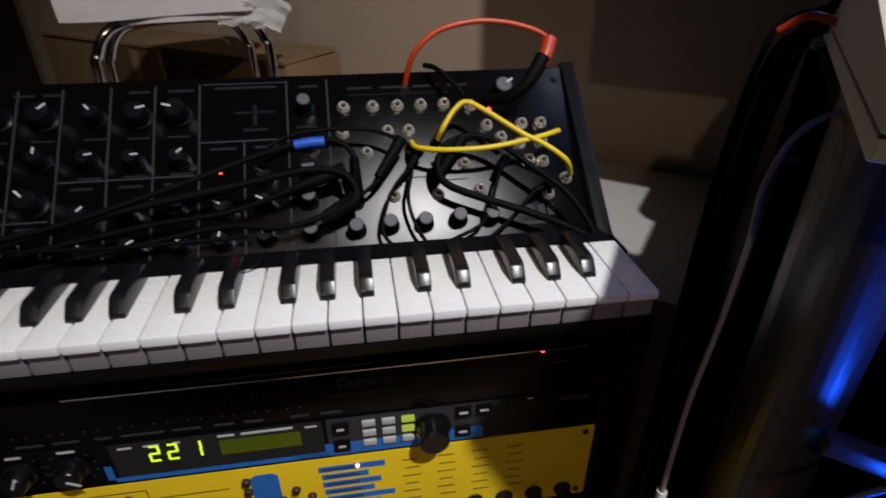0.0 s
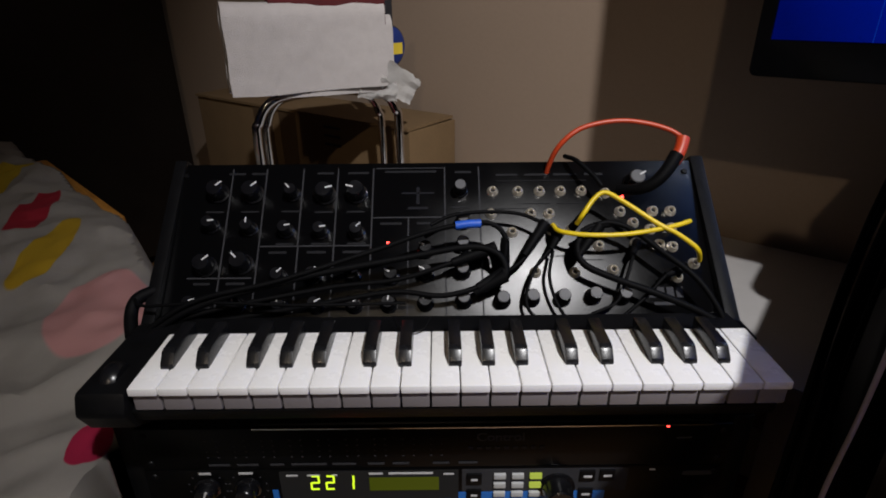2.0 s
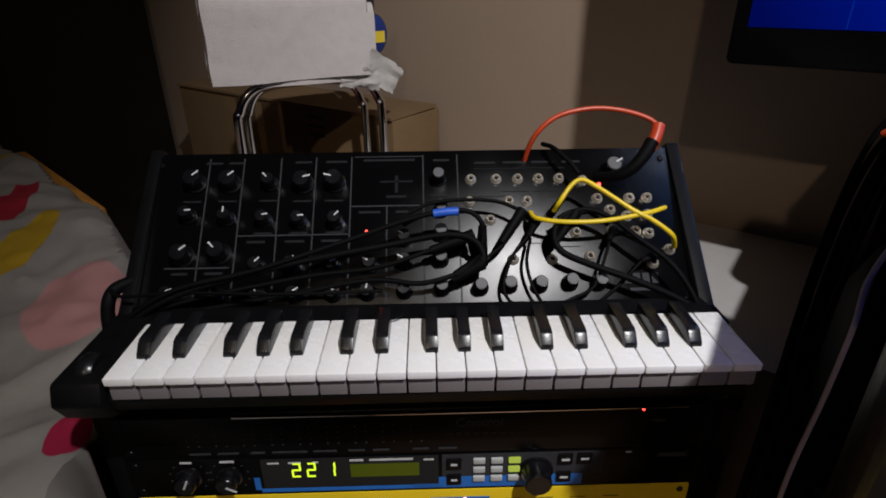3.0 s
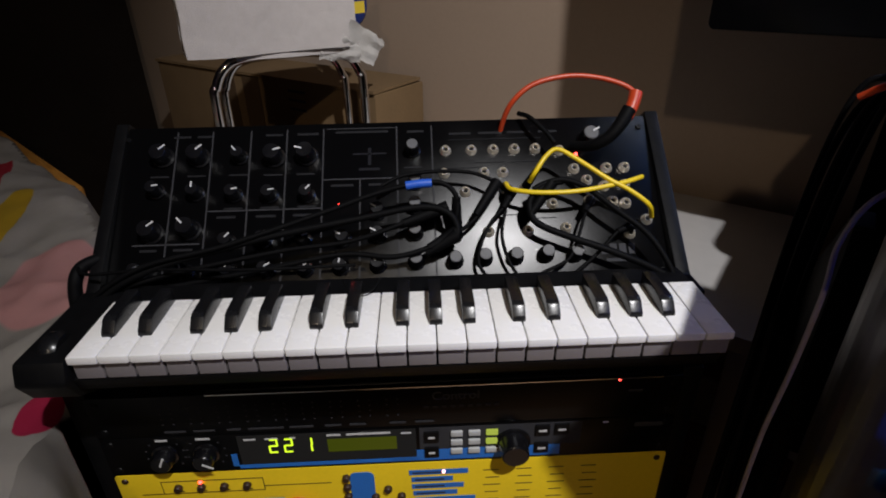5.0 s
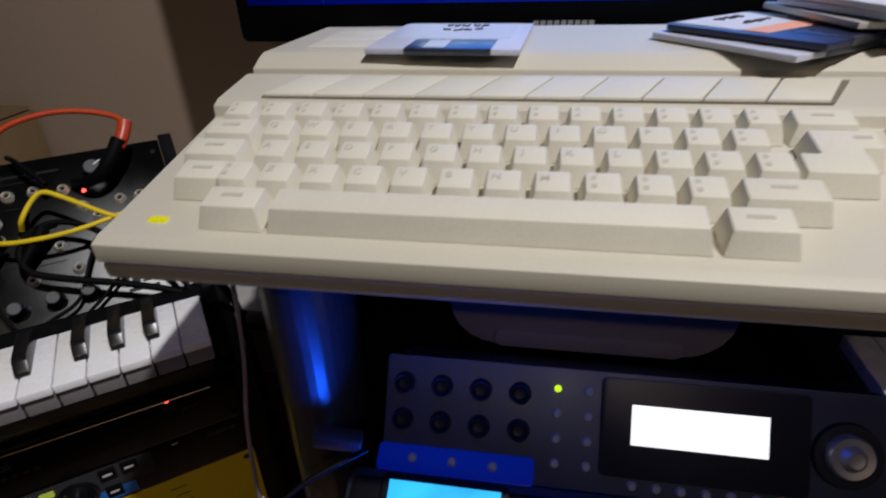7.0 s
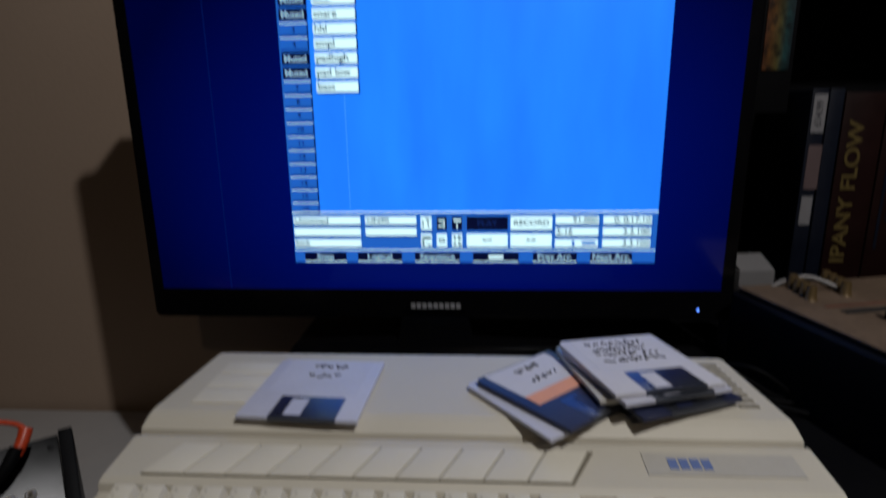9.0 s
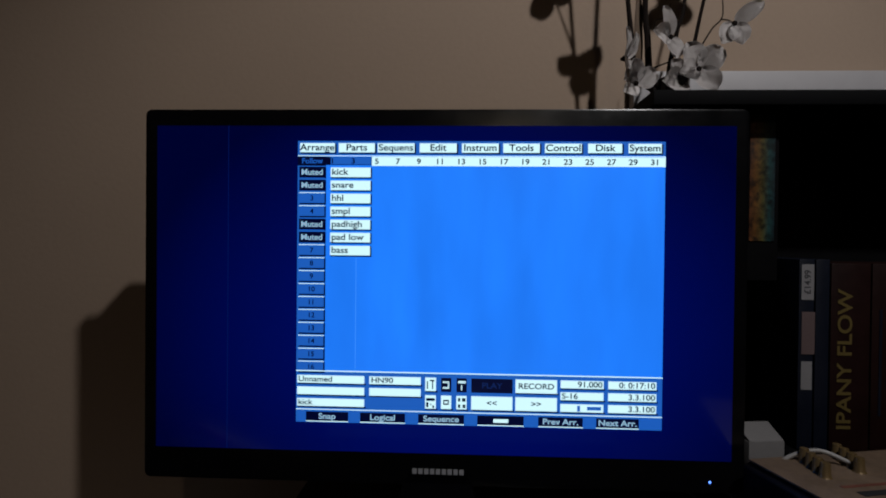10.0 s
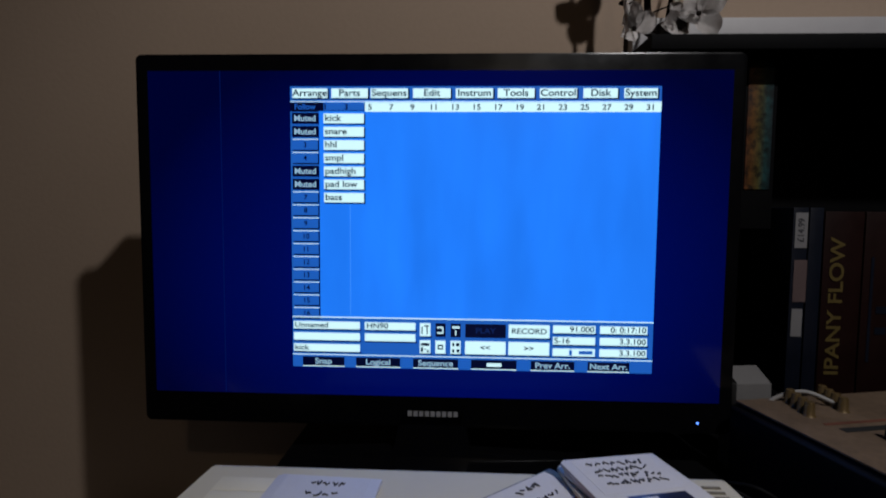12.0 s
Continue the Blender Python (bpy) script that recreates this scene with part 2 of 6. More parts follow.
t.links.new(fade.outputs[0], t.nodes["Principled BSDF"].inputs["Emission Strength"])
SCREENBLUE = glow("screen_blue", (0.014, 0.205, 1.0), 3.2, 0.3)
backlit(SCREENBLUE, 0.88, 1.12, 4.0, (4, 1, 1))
SCREENMID = glow("screen_mid_blue", (0.015, 0.13, 0.60), 2.65, 0.3)
SCREENNAVY = glow("screen_navy", (0.0, 0.006, 0.10), 0.6, 0.3)
SCREENPALE = glow("screen_pale_print", (0.42, 0.72, 1.0), 2.2, 0.3)
SCREENDIM = glow("screen_dim_blue", (0.01, 0.05, 0.28), 1.0, 0.3)
SCREENWHITE = glow("screen_white", (0.62, 0.92, 1.0), 3.5, 0.3)
DIGIT = glow("led_yellow_green", (0.72, 1.0, 0.03), 1.2)
LCDDIM = glow("dim_green_lcd", (0.16, 0.20, 0.01), 0.22)
LCDGREEN = glow("green_lcd", (0.22, 0.50, 0.01), 0.55)
LCDCYAN = glow("cyan_lcd", (0.035, 0.50, 1.0), 1.5)
backlit(LCDCYAN, 0.8, 1.25, 30.0)
SCREENLINE = glow("screen_faint_line", (0.06, 0.30, 1.0), 3.3, 0.3)
SCREENFAINT = glow("screen_dead_column", (0.0, 0.02, 0.22), 1.1, 0.3)
GREYCABLE = material("pale_grey_cable", (0.22, 0.21, 0.20), 0.5, 0, 0.1, 60, 0.05)
LCDWHITE = glow("white_lcd", (0.95, 0.97, 1.0), 1.7)
LEDRED = glow("red_led", (1.0, 0.05, 0.04), 9.0)
LEDPALE = glow("pale_red_led", (1.0, 0.45, 0.45), 5.0)
LEDGREEN = glow("yellow_green_led", (0.6, 0.9, 0.02), 1.6)
LEDYELLOW = glow("yellow_led", (0.85, 0.80, 0.0), 0.9)
LEDBLUE = glow("blue_led", (0.10, 0.25, 1.0), 9.0)
BTNLIT = glow("lit_yellow_button", (0.60, 0.72, 0.10), 0.55)
# the display's blue spill on the module top, put in as emission
BLUESPILL = glow("blue_display_spill", (0.0, 0.03, 0.9), 0.22)


# ---- mesh helpers ----
def box(x0, x1, y0, y1, z0, z1, bevel=0.0, bm=None):
    out = bmesh.new()
    bmesh.ops.create_cube(out, size=1)
    for v in out.verts:
        v.co = Vector(((x0 + x1) / 2 + v.co.x * (x1 - x0), (y0 + y1) / 2 + v.co.y * (y1 - y0), (z0 + z1) / 2 + v.co.z * (z1 - z0)))
    if bevel:
        bmesh.ops.bevel(out, geom=out.edges[:], offset=bevel, segments=2, profile=0.6, affect="EDGES")
    return merge(bm, out)


def merge(bm, other):
    if bm is None:
        return other
    me = bpy.data.meshes.new("tmp")
    other.to_mesh(me)
    bm.from_mesh(me)
    bpy.data.meshes.remove(me)
    other.free()
    return bm


def lathe(profile, seg=20, bm=None):
    """Turn (radius, height) pairs round the z axis."""
    out = bmesh.new()
    rings = []
    for r, z in profile:
        if r < 1e-6:
            rings.append([out.verts.new((0, 0, z))])
        else:
            rings.append([out.verts.new((r * math.cos(2 * math.pi * i / seg), r * math.sin(2 * math.pi * i / seg), z)) for i in range(seg)])
    for a, b in zip(rings, rings[1:]):
        for i in range(seg):
            j = (i + 1) % seg
            if len(a) == 1 and len(b) > 1:
                out.faces.new((a[0], b[i], b[j]))
            elif len(b) == 1 and len(a) > 1:
                out.faces.new((a[i], a[j], b[0]))
            elif len(a) > 1:
                out.faces.new((a[i], a[j], b[j], b[i]))
    bmesh.ops.recalc_face_normals(out, faces=out.faces[:])
    return merge(bm, out)


def prism(outline, depth, axis="x", start=0.0, bevel=0.0):
    """Extrude an outline of two coordinates along one axis: x takes (y, z), y takes (x, z), z takes (x, y)."""
    out = bmesh.new()

    def place(p, d):
        return {"x": (d, p[0], p[1]), "y": (p[0], d, p[1]), "z": (p[0], p[1], d)}[axis]
    a = [out.verts.new(place(p, start)) for p in outline]
    b = [out.verts.new(place(p, start + depth)) for p in outline]
    out.faces.new(a)
    out.faces.new(b[::-1])
    for i in range(len(a)):
        j = (i + 1) % len(a)
        out.faces.new((a[i], a[j], b[j], b[i]))
    bmesh.ops.recalc_face_normals(out, faces=out.faces[:])
    if bevel:
        bmesh.ops.bevel(out, geom=out.edges[:], offset=bevel, segments=2, profile=0.6, affect="EDGES")
    return out


def rounded(w, h, r, n=5):
    pts = []
    for cx, cy, a in ((w - r, h - r, 0), (r, h - r, 90), (r, r, 180), (w - r, r, 270)):
        pts += [(cx + r * math.cos(radians(a + 90 * i / n)), cy + r * math.sin(radians(a + 90 * i / n))) for i in range(n + 1)]
    return pts


def smooth_line(points, n=8):
    pts = [Vector(p) for p in points]
    pts = [pts[0] * 2 - pts[1]] + pts + [pts[-1] * 2 - pts[-2]]
    out = []
    for i in range(1, len(pts) - 2):
        a, b, c, d = pts[i - 1:i + 3]
        for k in range(n):
            t = k / n
            out.append(0.5 * (2 * b + (c - a) * t + (2 * a - 5 * b + 4 * c - d) * t * t + (3 * b - a - 3 * c + d) * t ** 3))
    return out + [pts[-2]]


def tube(points, radius, seg=10, n=8, bm=None, smooth=True):
    """A round tube along a smooth line; radius may be one number or one for each end."""
    out = bmesh.new()
    line = smooth_line(points, n) if smooth else [Vector(p) for p in points]
    r0, r1 = radius if isinstance(radius, tuple) else (radius, radius)
    rings, side = [], None
    for i, p in enumerate(line):
        d = (line[min(i + 1, len(line) - 1)] - line[max(i - 1, 0)]).normalized()
        if side is None:
            side = d.orthogonal().normalized()
        side = (side - d * side.dot(d)).normalized()
        up = d.cross(side)
        r = r0 + (r1 - r0) * i / (len(line) - 1)
        rings.append([out.verts.new(p + (side * math.cos(2 * math.pi * k / seg) + up * math.sin(2 * math.pi * k / seg)) * r) for k in range(seg)])
    for a, b in zip(rings, rings[1:]):
        for k in range(seg):
            out.faces.new((a[k], a[(k + 1) % seg], b[(k + 1) % seg], b[k]))
    out.faces.new(rings[0][::-1])
    out.faces.new(rings[-1])
    bmesh.ops.recalc_face_normals(out, faces=out.faces[:])
    return merge(bm, out)


def moved(bm, m):
    bmesh.ops.transform(bm, matrix=m, verts=bm.verts[:])
    return bm


def mesh_of(bm, name, mat, smooth=True):
    me = bpy.data.meshes.new(name)
    bm.to_mesh(me)
    bm.free()
    me.materials.append(mat)
    if smooth:
        me.polygons.foreach_set("use_smooth", [True] * len(me.polygons))
        me.set_sharp_from_angle(angle=radians(40))
    return me


def thing(name, m, label, category, group="", kind=""):
    ob = new(name)
    ob.empty_display_size = 0.02
    ob.matrix_world = m
    return tagged(ob, label, category, group, kind)


def part(name, bm, mat, parent, label="", m=None):
    ob = new(name, bm if isinstance(bm, bpy.types.Mesh) else mesh_of(bm, name, mat))
    ob.parent = parent
    if m is not None:
        ob.matrix_local = m
    return tagged(ob, label)


def solid(name, bm, mat, m, label, category, group="", kind=""):
    ob = new(name, mesh_of(bm, name, mat))
    ob.matrix_world = m
    return tagged(ob, label, category, group, kind)


def letters(text, size, mat, parent, m, depth=0.0002, align="CENTER", label="", stretch=1.0):
    """Writing in the plane of m, standing a hair proud."""
    cu = bpy.data.curves.new("lettering", "FONT")
    cu.body, cu.size, cu.extrude, cu.align_x, cu.align_y, cu.offset = text, size, depth, align, "CENTER", size * 0.018
    tmp = new("lettering", cu)
    bpy.context.view_layer.update()
    me = bpy.data.meshes.new_from_object(tmp.evaluated_get(bpy.context.evaluated_depsgraph_get()))
    bpy.data.objects.remove(tmp)
    me.materials.clear()
    me.materials.append(mat)
    ob = new("lettering", me)
    ob.parent = parent
    ob.matrix_local = m @ Matrix.Diagonal((stretch, 1, 1, 1))
    return tagged(ob, label)


def bars(specs, mat, parent, name, m=None, t=0.0004):
    """Flat print: rectangles x0, x1, y0, y1 on the plane z = 0."""
    name = name[:-1] if name.endswith("s") else name
    for x0, x1, y0, y1 in specs:
        ob = part(name, box(x0, x1, y0, y1, 0, t), mat, parent, "", m)
    return ob


# ---- the room ----
def desk(u, v, z, rx=0, ry=0, rz=0):
    return DESK @ pose(u, v, z, rx, ry, rz)


WALL_V = 0.775
ROOM = DESK @ pose(0, 0, -K)
wall_n = solid("wall_north", box(-2.6, 2.0, WALL_V, WALL_V + 0.12, 0, 2.45), PAINT, ROOM, "plain beige painted wall behind the television", "wall", kind="structure")
solid("wall_east", box(2.0, 2.12, -2.8, WALL_V + 0.12, 0, 2.45), PAINT, ROOM, "plain beige painted side wall", "wall", kind="structure")
solid("wall_west", box(-2.72, -2.6, -2.8, WALL_V + 0.12, 0, 2.45), PAINT, ROOM, "plain beige painted side wall", "wall", kind="structure")
solid("wall_south", box(-2.72, 2.12, -2.92, -2.8, 0, 2.45), PAINT, ROOM, "plain beige painted wall", "wall", kind="structure")
solid("ceiling", box(-2.72, 2.12, -2.92, WALL_V + 0.12, 2.45, 2.55), CEIL, ROOM, "beige painted ceiling", "ceiling", kind="structure")
floor = thing("floor", ROOM, "brown wooden board floor", "floor", kind="structure")
part("underfloor", box(-2.72, 2.12, -2.92, WALL_V + 0.12, -0.1, -0.012), FLOORWOOD, floor)
solid("baseboard", prism([(WALL_V - 0.016, 0), (WALL_V, 0), (WALL_V, 0.11), (WALL_V - 0.008, 0.11), (WALL_V - 0.016, 0.095)], 4.6, "x", -2.6), GLOSSWHITE, ROOM,
      "white painted skirting board along the wall", "skirting board", kind="structure")
for at in (LAMP_A, LAMP_B):
    lamp = thing("ceiling_spotlight", pose(at[0], at[1], 2.45), "small white ceiling spotlight switched on", "ceiling lamp", "ceiling spotlights")
    part("rose", lathe([(0, 0), (0.05, 0), (0.05, -0.02), (0.015, -0.028), (0, -0.028)]), GLOSSWHITE, lamp)
    part("shade", lathe([(0.012, -0.028), (0.03, -0.04), (0.038, -0.075), (0.035, -0.075), (0.026, -0.042), (0, -0.036)]), GLOSSWHITE, lamp)

# ---- patchable synthesizer ----
SLOPE = radians(44)
TOP_Y, TOP_Z = 0.2155, 0.0900
SYN = pose(0, 0, K)
# panel frame: x to the right, y up the slope from the top edge (negative is down), z out of the panel
PAN = pose(0, TOP_Y, TOP_Z, math.degrees(SLOPE))
synth = thing("synthesizer", SYN, "black patchable analogue synthesizer with white mini keys on the rack", "synthesizer")


def pan(x, s, h=0.0):
    return PAN @ Vector((x, -s, h))


PITCH = 0.0201
BOT_Y, BOT_Z = TOP_Y - 0.1534 * math.cos(SLOPE), TOP_Z - 0.1534 * math.sin(SLOPE)
part("front_panel", prism([(TOP_Y, TOP_Z), (BOT_Y, BOT_Z), (BOT_Y + 0.004, BOT_Z - 0.006), (TOP_Y, TOP_Z - 0.008)], 0.473, "x", -0.0290, 0.0008), PANEL, synth, "black metal control panel with white lines")
side = [(-0.012, -0.062), (-0.014, -0.020), (-0.004, -0.008), (0.075, -0.010), (BOT_Y - 0.008, BOT_Z + 0.004), (TOP_Y + 0.002, TOP_Z + 0.004), (TOP_Y + 0.012, TOP_Z - 0.002), (TOP_Y + 0.012, -0.075), (0.02, -0.075)]
rside = [(0.070, -0.075), (0.070, -0.012), (BOT_Y - 0.008, BOT_Z + 0.004)] + side[5:8]
part("side_cheek", prism(rside, 0.012, "x", 0.4445, 0.0015), SATIN, synth)
part("side_cheek", prism(rside, 0.011, "x", -0.0405, 0.0015), SATIN, synth)
left = [(0.020, -0.046), (0.006, -0.038), (-0.004, -0.020), (0.002, -0.005), (0.092, -0.006), (0.092, -0.055), (0.04, -0.055)]
part("wheel_block", prism(left, 0.034, "x", -0.0370, 0.003), PLASTIC, synth, "black plastic block left of the keys")
part("control_wheel", moved(lathe([(0, -0.006), (0.012, -0.006), (0.014, -0.003), (0.014, 0.003), (0.012, 0.006), (0, 0.006)], 24), pose(-0.021, 0.024, -0.012, 0, 90, 0)), EBONY, synth)
part("base", prism([(0.004, -0.0220), (0.007, -0.032), (0.050, -0.068), (0.060, -0.075), (TOP_Y + 0.01, -0.075), (TOP_Y + 0.01, TOP_Z - 0.01), (BOT_Y + 0.006, BOT_Z - 0.007), (0.090, BOT_Z - 0.002), (0.090, -0.0240)], 0.472, "x", -0.0340), PLASTIC, synth)
part("back_strip", prism([(0.0665, -0.004), (0.0665, -0.02), (0.105, -0.02), (0.105, -0.013), (0.098, -0.006), (0.070, -0.003)], 0.448, "x", -0.004, 0.001), PLASTIC, synth)

white = mesh_of(box(0.0004, PITCH - 0.0004, 0, 0.066, -0.0062, 0, 0.0012), "white_key", IVORY)
front = mesh_of(box(0.0007, PITCH - 0.0007, 0.0036, 0.06, -0.0205, -0.0063, 0.0008), "key_front", KEYSHADE)
black = mesh_of(prism([(0.0205, -0.004), (0.0222, 0.0030), (0.0282, 0.0096), (0.0315, 0.0108), (0.066, 0.0108), (0.066, -0.004)], 0.0092, "x", -0.0046, 0.0011), "black_key", EBONY)
for k in range(22):
    key = part("white_key", white, None, synth, "", pose(k * PITCH, 0, 0))
    part("key_front", front, None, key, "moulded key front in a shaded grey")
for o in range(3):
    for i, off in ((1, -0.0022), (2, 0.0022), (4, -0.003), (5, 0), (6, 0.003)):
        part("black_key", black, None, synth, "", pose((o * 7 + i) * PITCH + off, 0, 0))

# printed lines and captions
line = [(0.0151, 0.0163, -0.1486, -0.0057), (0.0466, 0.0478, -0.1486, -0.0057), (0.0809, 0.0821, -0.0834, -0.0057), (0.0813, 0.0825, -0.1486, -0.0834), (0.1131, 0.1143, -0.1486, -0.0057),
        (0.1460, 0.1472, -0.1486, -0.0057), (0.0472, 0.1458, -0.0841, -0.0829), (-0.0121, 0.0439, -0.1135, -0.1123), (0.1477, 0.2129, -0.0572, -0.0560), (0.2123, 0.2135, -0.0561, -0.0048),
        (0.2441, 0.2453, -0.1514, -0.0048), (0.1791, 0.1803, -0.1486, -0.0572), (0.2124, 0.2136, -0.1486, -0.0572), (0.1491, 0.2123, -0.0064, -0.0056)]
for one in line:
    bars([one], INKDIM, synth, "panel_line", PAN @ pose(0, 0, 0.0002))
rng = random.Random(4)
cap = []
for x0, x1, s in ((0.0112, 0.0284, 0.0091), (0.0322, 0.0475, 0.0091), (0.0934, 0.1106, 0.0091), (0.1220, 0.1431, 0.0091), (0.1565, 0.2061, 0.0082), (0.2214, 0.2386, 0.0091), (0.2597, 0.2817, 0.0125), (0.2865, 0.3076, 0.0125), (0.3133, 0.3363, 0.0125),
                  (0.3420, 0.3612, 0.0125), (0.0556, 0.0734, 0.0880), (0.0892, 0.1080, 0.0880), (0.1209, 0.1427, 0.0880), (0.1533, 0.1748, 0.0611), (0.1865, 0.2061, 0.0611), (-0.0065, 0.0096, 0.1165), (0.0216, 0.0396, 0.1165)):
    cap.append((x0 + 0.001, x1 - 0.001, -s - 0.0026, -s - 0.0004))
for x, s in ((0.0037, 0.0487), (0.0358, 0.0487), (0.0723, 0.0487), (0.1027, 0.0496), (0.1315, 0.0496), (0.0701, 0.0807), (0.1014, 0.0807), (0.1337, 0.0807), (0.2271, 0.0461), (0.2278, 0.1490), (0.1951, 0.1500), (0.1638, 0.1500), (0.1343, 0.1500), (0.1020, 0.1500)):
    cap.append((x - 0.008, x + 0.008, -s - 0.0016, -s))
for one in cap:
    bars([one], INKFAINT, synth, "caption", PAN @ pose(0, 0, 0.0002))
thin = [(0.2599, 0.3444, -0.0206, -0.0200), (0.2837, 0.3090, -0.0442, -0.0436), (0.3148, 0.3410, -0.0442, -0.0436), (0.3313, 0.3512, -0.0994, -0.0988), (0.2994, 0.3212, -0.0957, -0.0951), (0.2508, 0.2878, -0.0491, -0.0486)]
for one in thin:
    bars([one], INKFAINT, synth, "signal_line", PAN @ pose(0, 0, 0.0002))
bars([(0.1868, 0.1897, -0.0435, -0.0261), (0.1733, 0.2032, -0.0330, -0.0313), (0.1789, 0.1973, -0.0487, -0.0461)], INKEMBLEM, synth, "emblem", PAN @ pose(0, 0, 0.0002))
bars([(0.3864, 0.3924, -0.1343, -0.1249), (0.3944, 0.4005, -0.1343, -0.1249), (0.4025, 0.4085, -0.1343, -0.1249), (0.4106, 0.4166, -0.1343, -0.1249), (0.3902, 0.4145, -0.1409, -0.1381)], INKDIM, synth, "maker_mark", PAN @ pose(0, 0, 0.0002))


def knob_mesh(r, h):
    return mesh_of(lathe([(0, h), (r * 0.74, h), (r * 0.82, h - 0.001), (r * 0.92, 0.003), (r * 1.08, 0.002), (r * 1.1, 0), (0, 0)], 20), "knob_body", KNOB)


SMALL, LARGE = knob_mesh(0.0068, 0.014), knob_mesh(0.0092, 0.015)
CAPS, CAPL = mesh_of(lathe([(0, 0.0008), (0.0046, 0.0008), (0.0050, 0.0), (0, 0)], 18), "knob_cap", KNOBCAP), mesh_of(lathe([(0, 0.0008), (0.0060, 0.0008), (0.0066, 0.0), (0, 0)], 18), "knob_cap", KNOB)
MARKS, MARKL = mesh_of(box(-0.0006, 0.0006, 0.001, 0.0062, 0, 0.0006), "pointer", INK), mesh_of(box(-0.0007, 0.0007, 0.002, 0.0085, 0, 0.0006), "pointer", INK)
knobs = [(0.0055, 0.0312, 1, -50), (0.0372, 0.0321, 1, -50), (0.0734, 0.0330, 0, 40), (0.1035, 0.0338, 1, -75), (0.1322, 0.0330, 1, 75), (0.0034, 0.0640, 0, -85), (0.0378, 0.0671, 0, 0), (0.0708, 0.0693, 0, -80), (0.1018, 0.0707, 0, -85), (0.1340, 0.0716, 0, -45),
         (0.0037, 0.1024, 1, -50), (0.0351, 0.1005, 1, 45), (0.0688, 0.1130, 0, -45), (0.0984, 0.1125, 0, -40), (0.1322, 0.1134, 0, -70), (-0.0021, 0.1373, 0, -70), (0.0359, 0.1387, 0, 20), (0.0721, 0.1392, 0, 0), (0.1024, 0.1392, 0, -60), (0.1346, 0.1392, 0, -60),
         (0.1639, 0.1387, 0, -10), (0.2269, 0.0306, 2, 0), (0.2286, 0.0624, 2, 0), (0.2280, 0.0852, 2, 0), (0.2274, 0.1097, 2, 0), (0.2277, 0.1356, 2, 0), (0.1954, 0.0896, 0, 60), (0.1954, 0.1116, 0, 60), (0.1953, 0.1375, 0, 50), (0.1657, 0.1134, 0, 60),
         (0.2606, 0.1359, 2, 0), (0.2856, 0.1345, 2, 0), (0.3118, 0.1345, 2, 0), (0.3382, 0.1331, 2, 0), (0.3631, 0.1335, 2, 0), (0.3874, 0.0244, 3, -60)]
for x, s, kind, turn in knobs:
    body, capm, mark = (LARGE, CAPL, MARKL) if kind in (1, 3) else (SMALL, CAPS, MARKS)
    h = 0.015 if kind in (1, 3) else 0.014
    kn = part("knob", body, None, synth, "", PAN @ pose(x, -s, 0.0003, 0, 0, turn))
    if kind in (2, 3):
        part("knob_cap", capm if kind == 2 else mesh_of(lathe([(0, 0.0008), (0.006, 0.0008), (0.0066, 0), (0, 0)], 18), "knob_cap", KNOBCAP), None, kn, "grey cap", pose(0, 0, h))
    if kind != 2:
        part("pointer", mark, None, kn, "white pointer line", pose(0, 0, h + (0.0008 if kind == 3 else 0)))
NUT = mesh_of(lathe([(0, 0.0005), (0.0021, 0.0005), (0.0022, 0.0038), (0.0025, 0.0046), (0.0030, 0.0049), (0.0035, 0.0046), (0.0039, 0.0036), (0.0042, 0.0020), (0.0048, 0.0014), (0.0051, 0.0008), (0.0052, 0)], 18), "jack_socket", NICKEL)
PIT = mesh_of(lathe([(0, 0.0016), (0.0021, 0.0016), (0.0021, 0.0)], 10), "jack_hole", HOLE)
jacks = [(0.2568, 0.0313), (0.2801, 0.0315), (0.3001, 0.0316), (0.3193, 0.0316), (0.3386, 0.0316), (0.3601, 0.0343), (0.2547, 0.0540), (0.2904, 0.0542), (0.3072, 0.0544), (0.3073, 0.0702), (0.2727, 0.0724), (0.3717, 0.0530), (0.3821, 0.0644), (0.4012, 0.0530), (0.4174, 0.0530),
         (0.3968, 0.0708), (0.4156, 0.0698), (0.4025, 0.0857), (0.4138, 0.0878), (0.3488, 0.0861), (0.2908, 0.1104), (0.3251, 0.1109), (0.3586, 0.1090), (0.2624, 0.1148), (0.3819, 0.0839), (0.4135, 0.1161), (0.3259, 0.0702), (0.4303, 0.1037)]
for x, s in jacks:
    j = part("jack_socket", NUT, None, synth, "", PAN @ pose(x, -s, 0.0002))
    part("jack_hole", PIT, None, j)
DOT = mesh_of(lathe([(0, 0.002), (0.0012, 0.0016), (0.0017, 0.0), (0, 0)], 12), "led", LEDRED)
part("led", DOT, None, synth, "lit red indicator", PAN @ pose(0.3753, -0.0385, 0.0004))
part("led", DOT, None, synth, "lit red indicator", PAN @ pose(0.1619, -0.0817, 0.0004))
for x, s in ((.437, .012), (.4375, .150), (-.028, .012), (-.024, .158)):
    part("screw", lathe([(0, 0.0014), (0.0022, 0.0012), (0.0028, 0), (0, 0)], 12), SATIN, synth, "", PAN @ pose(x, -s, 0.0003))

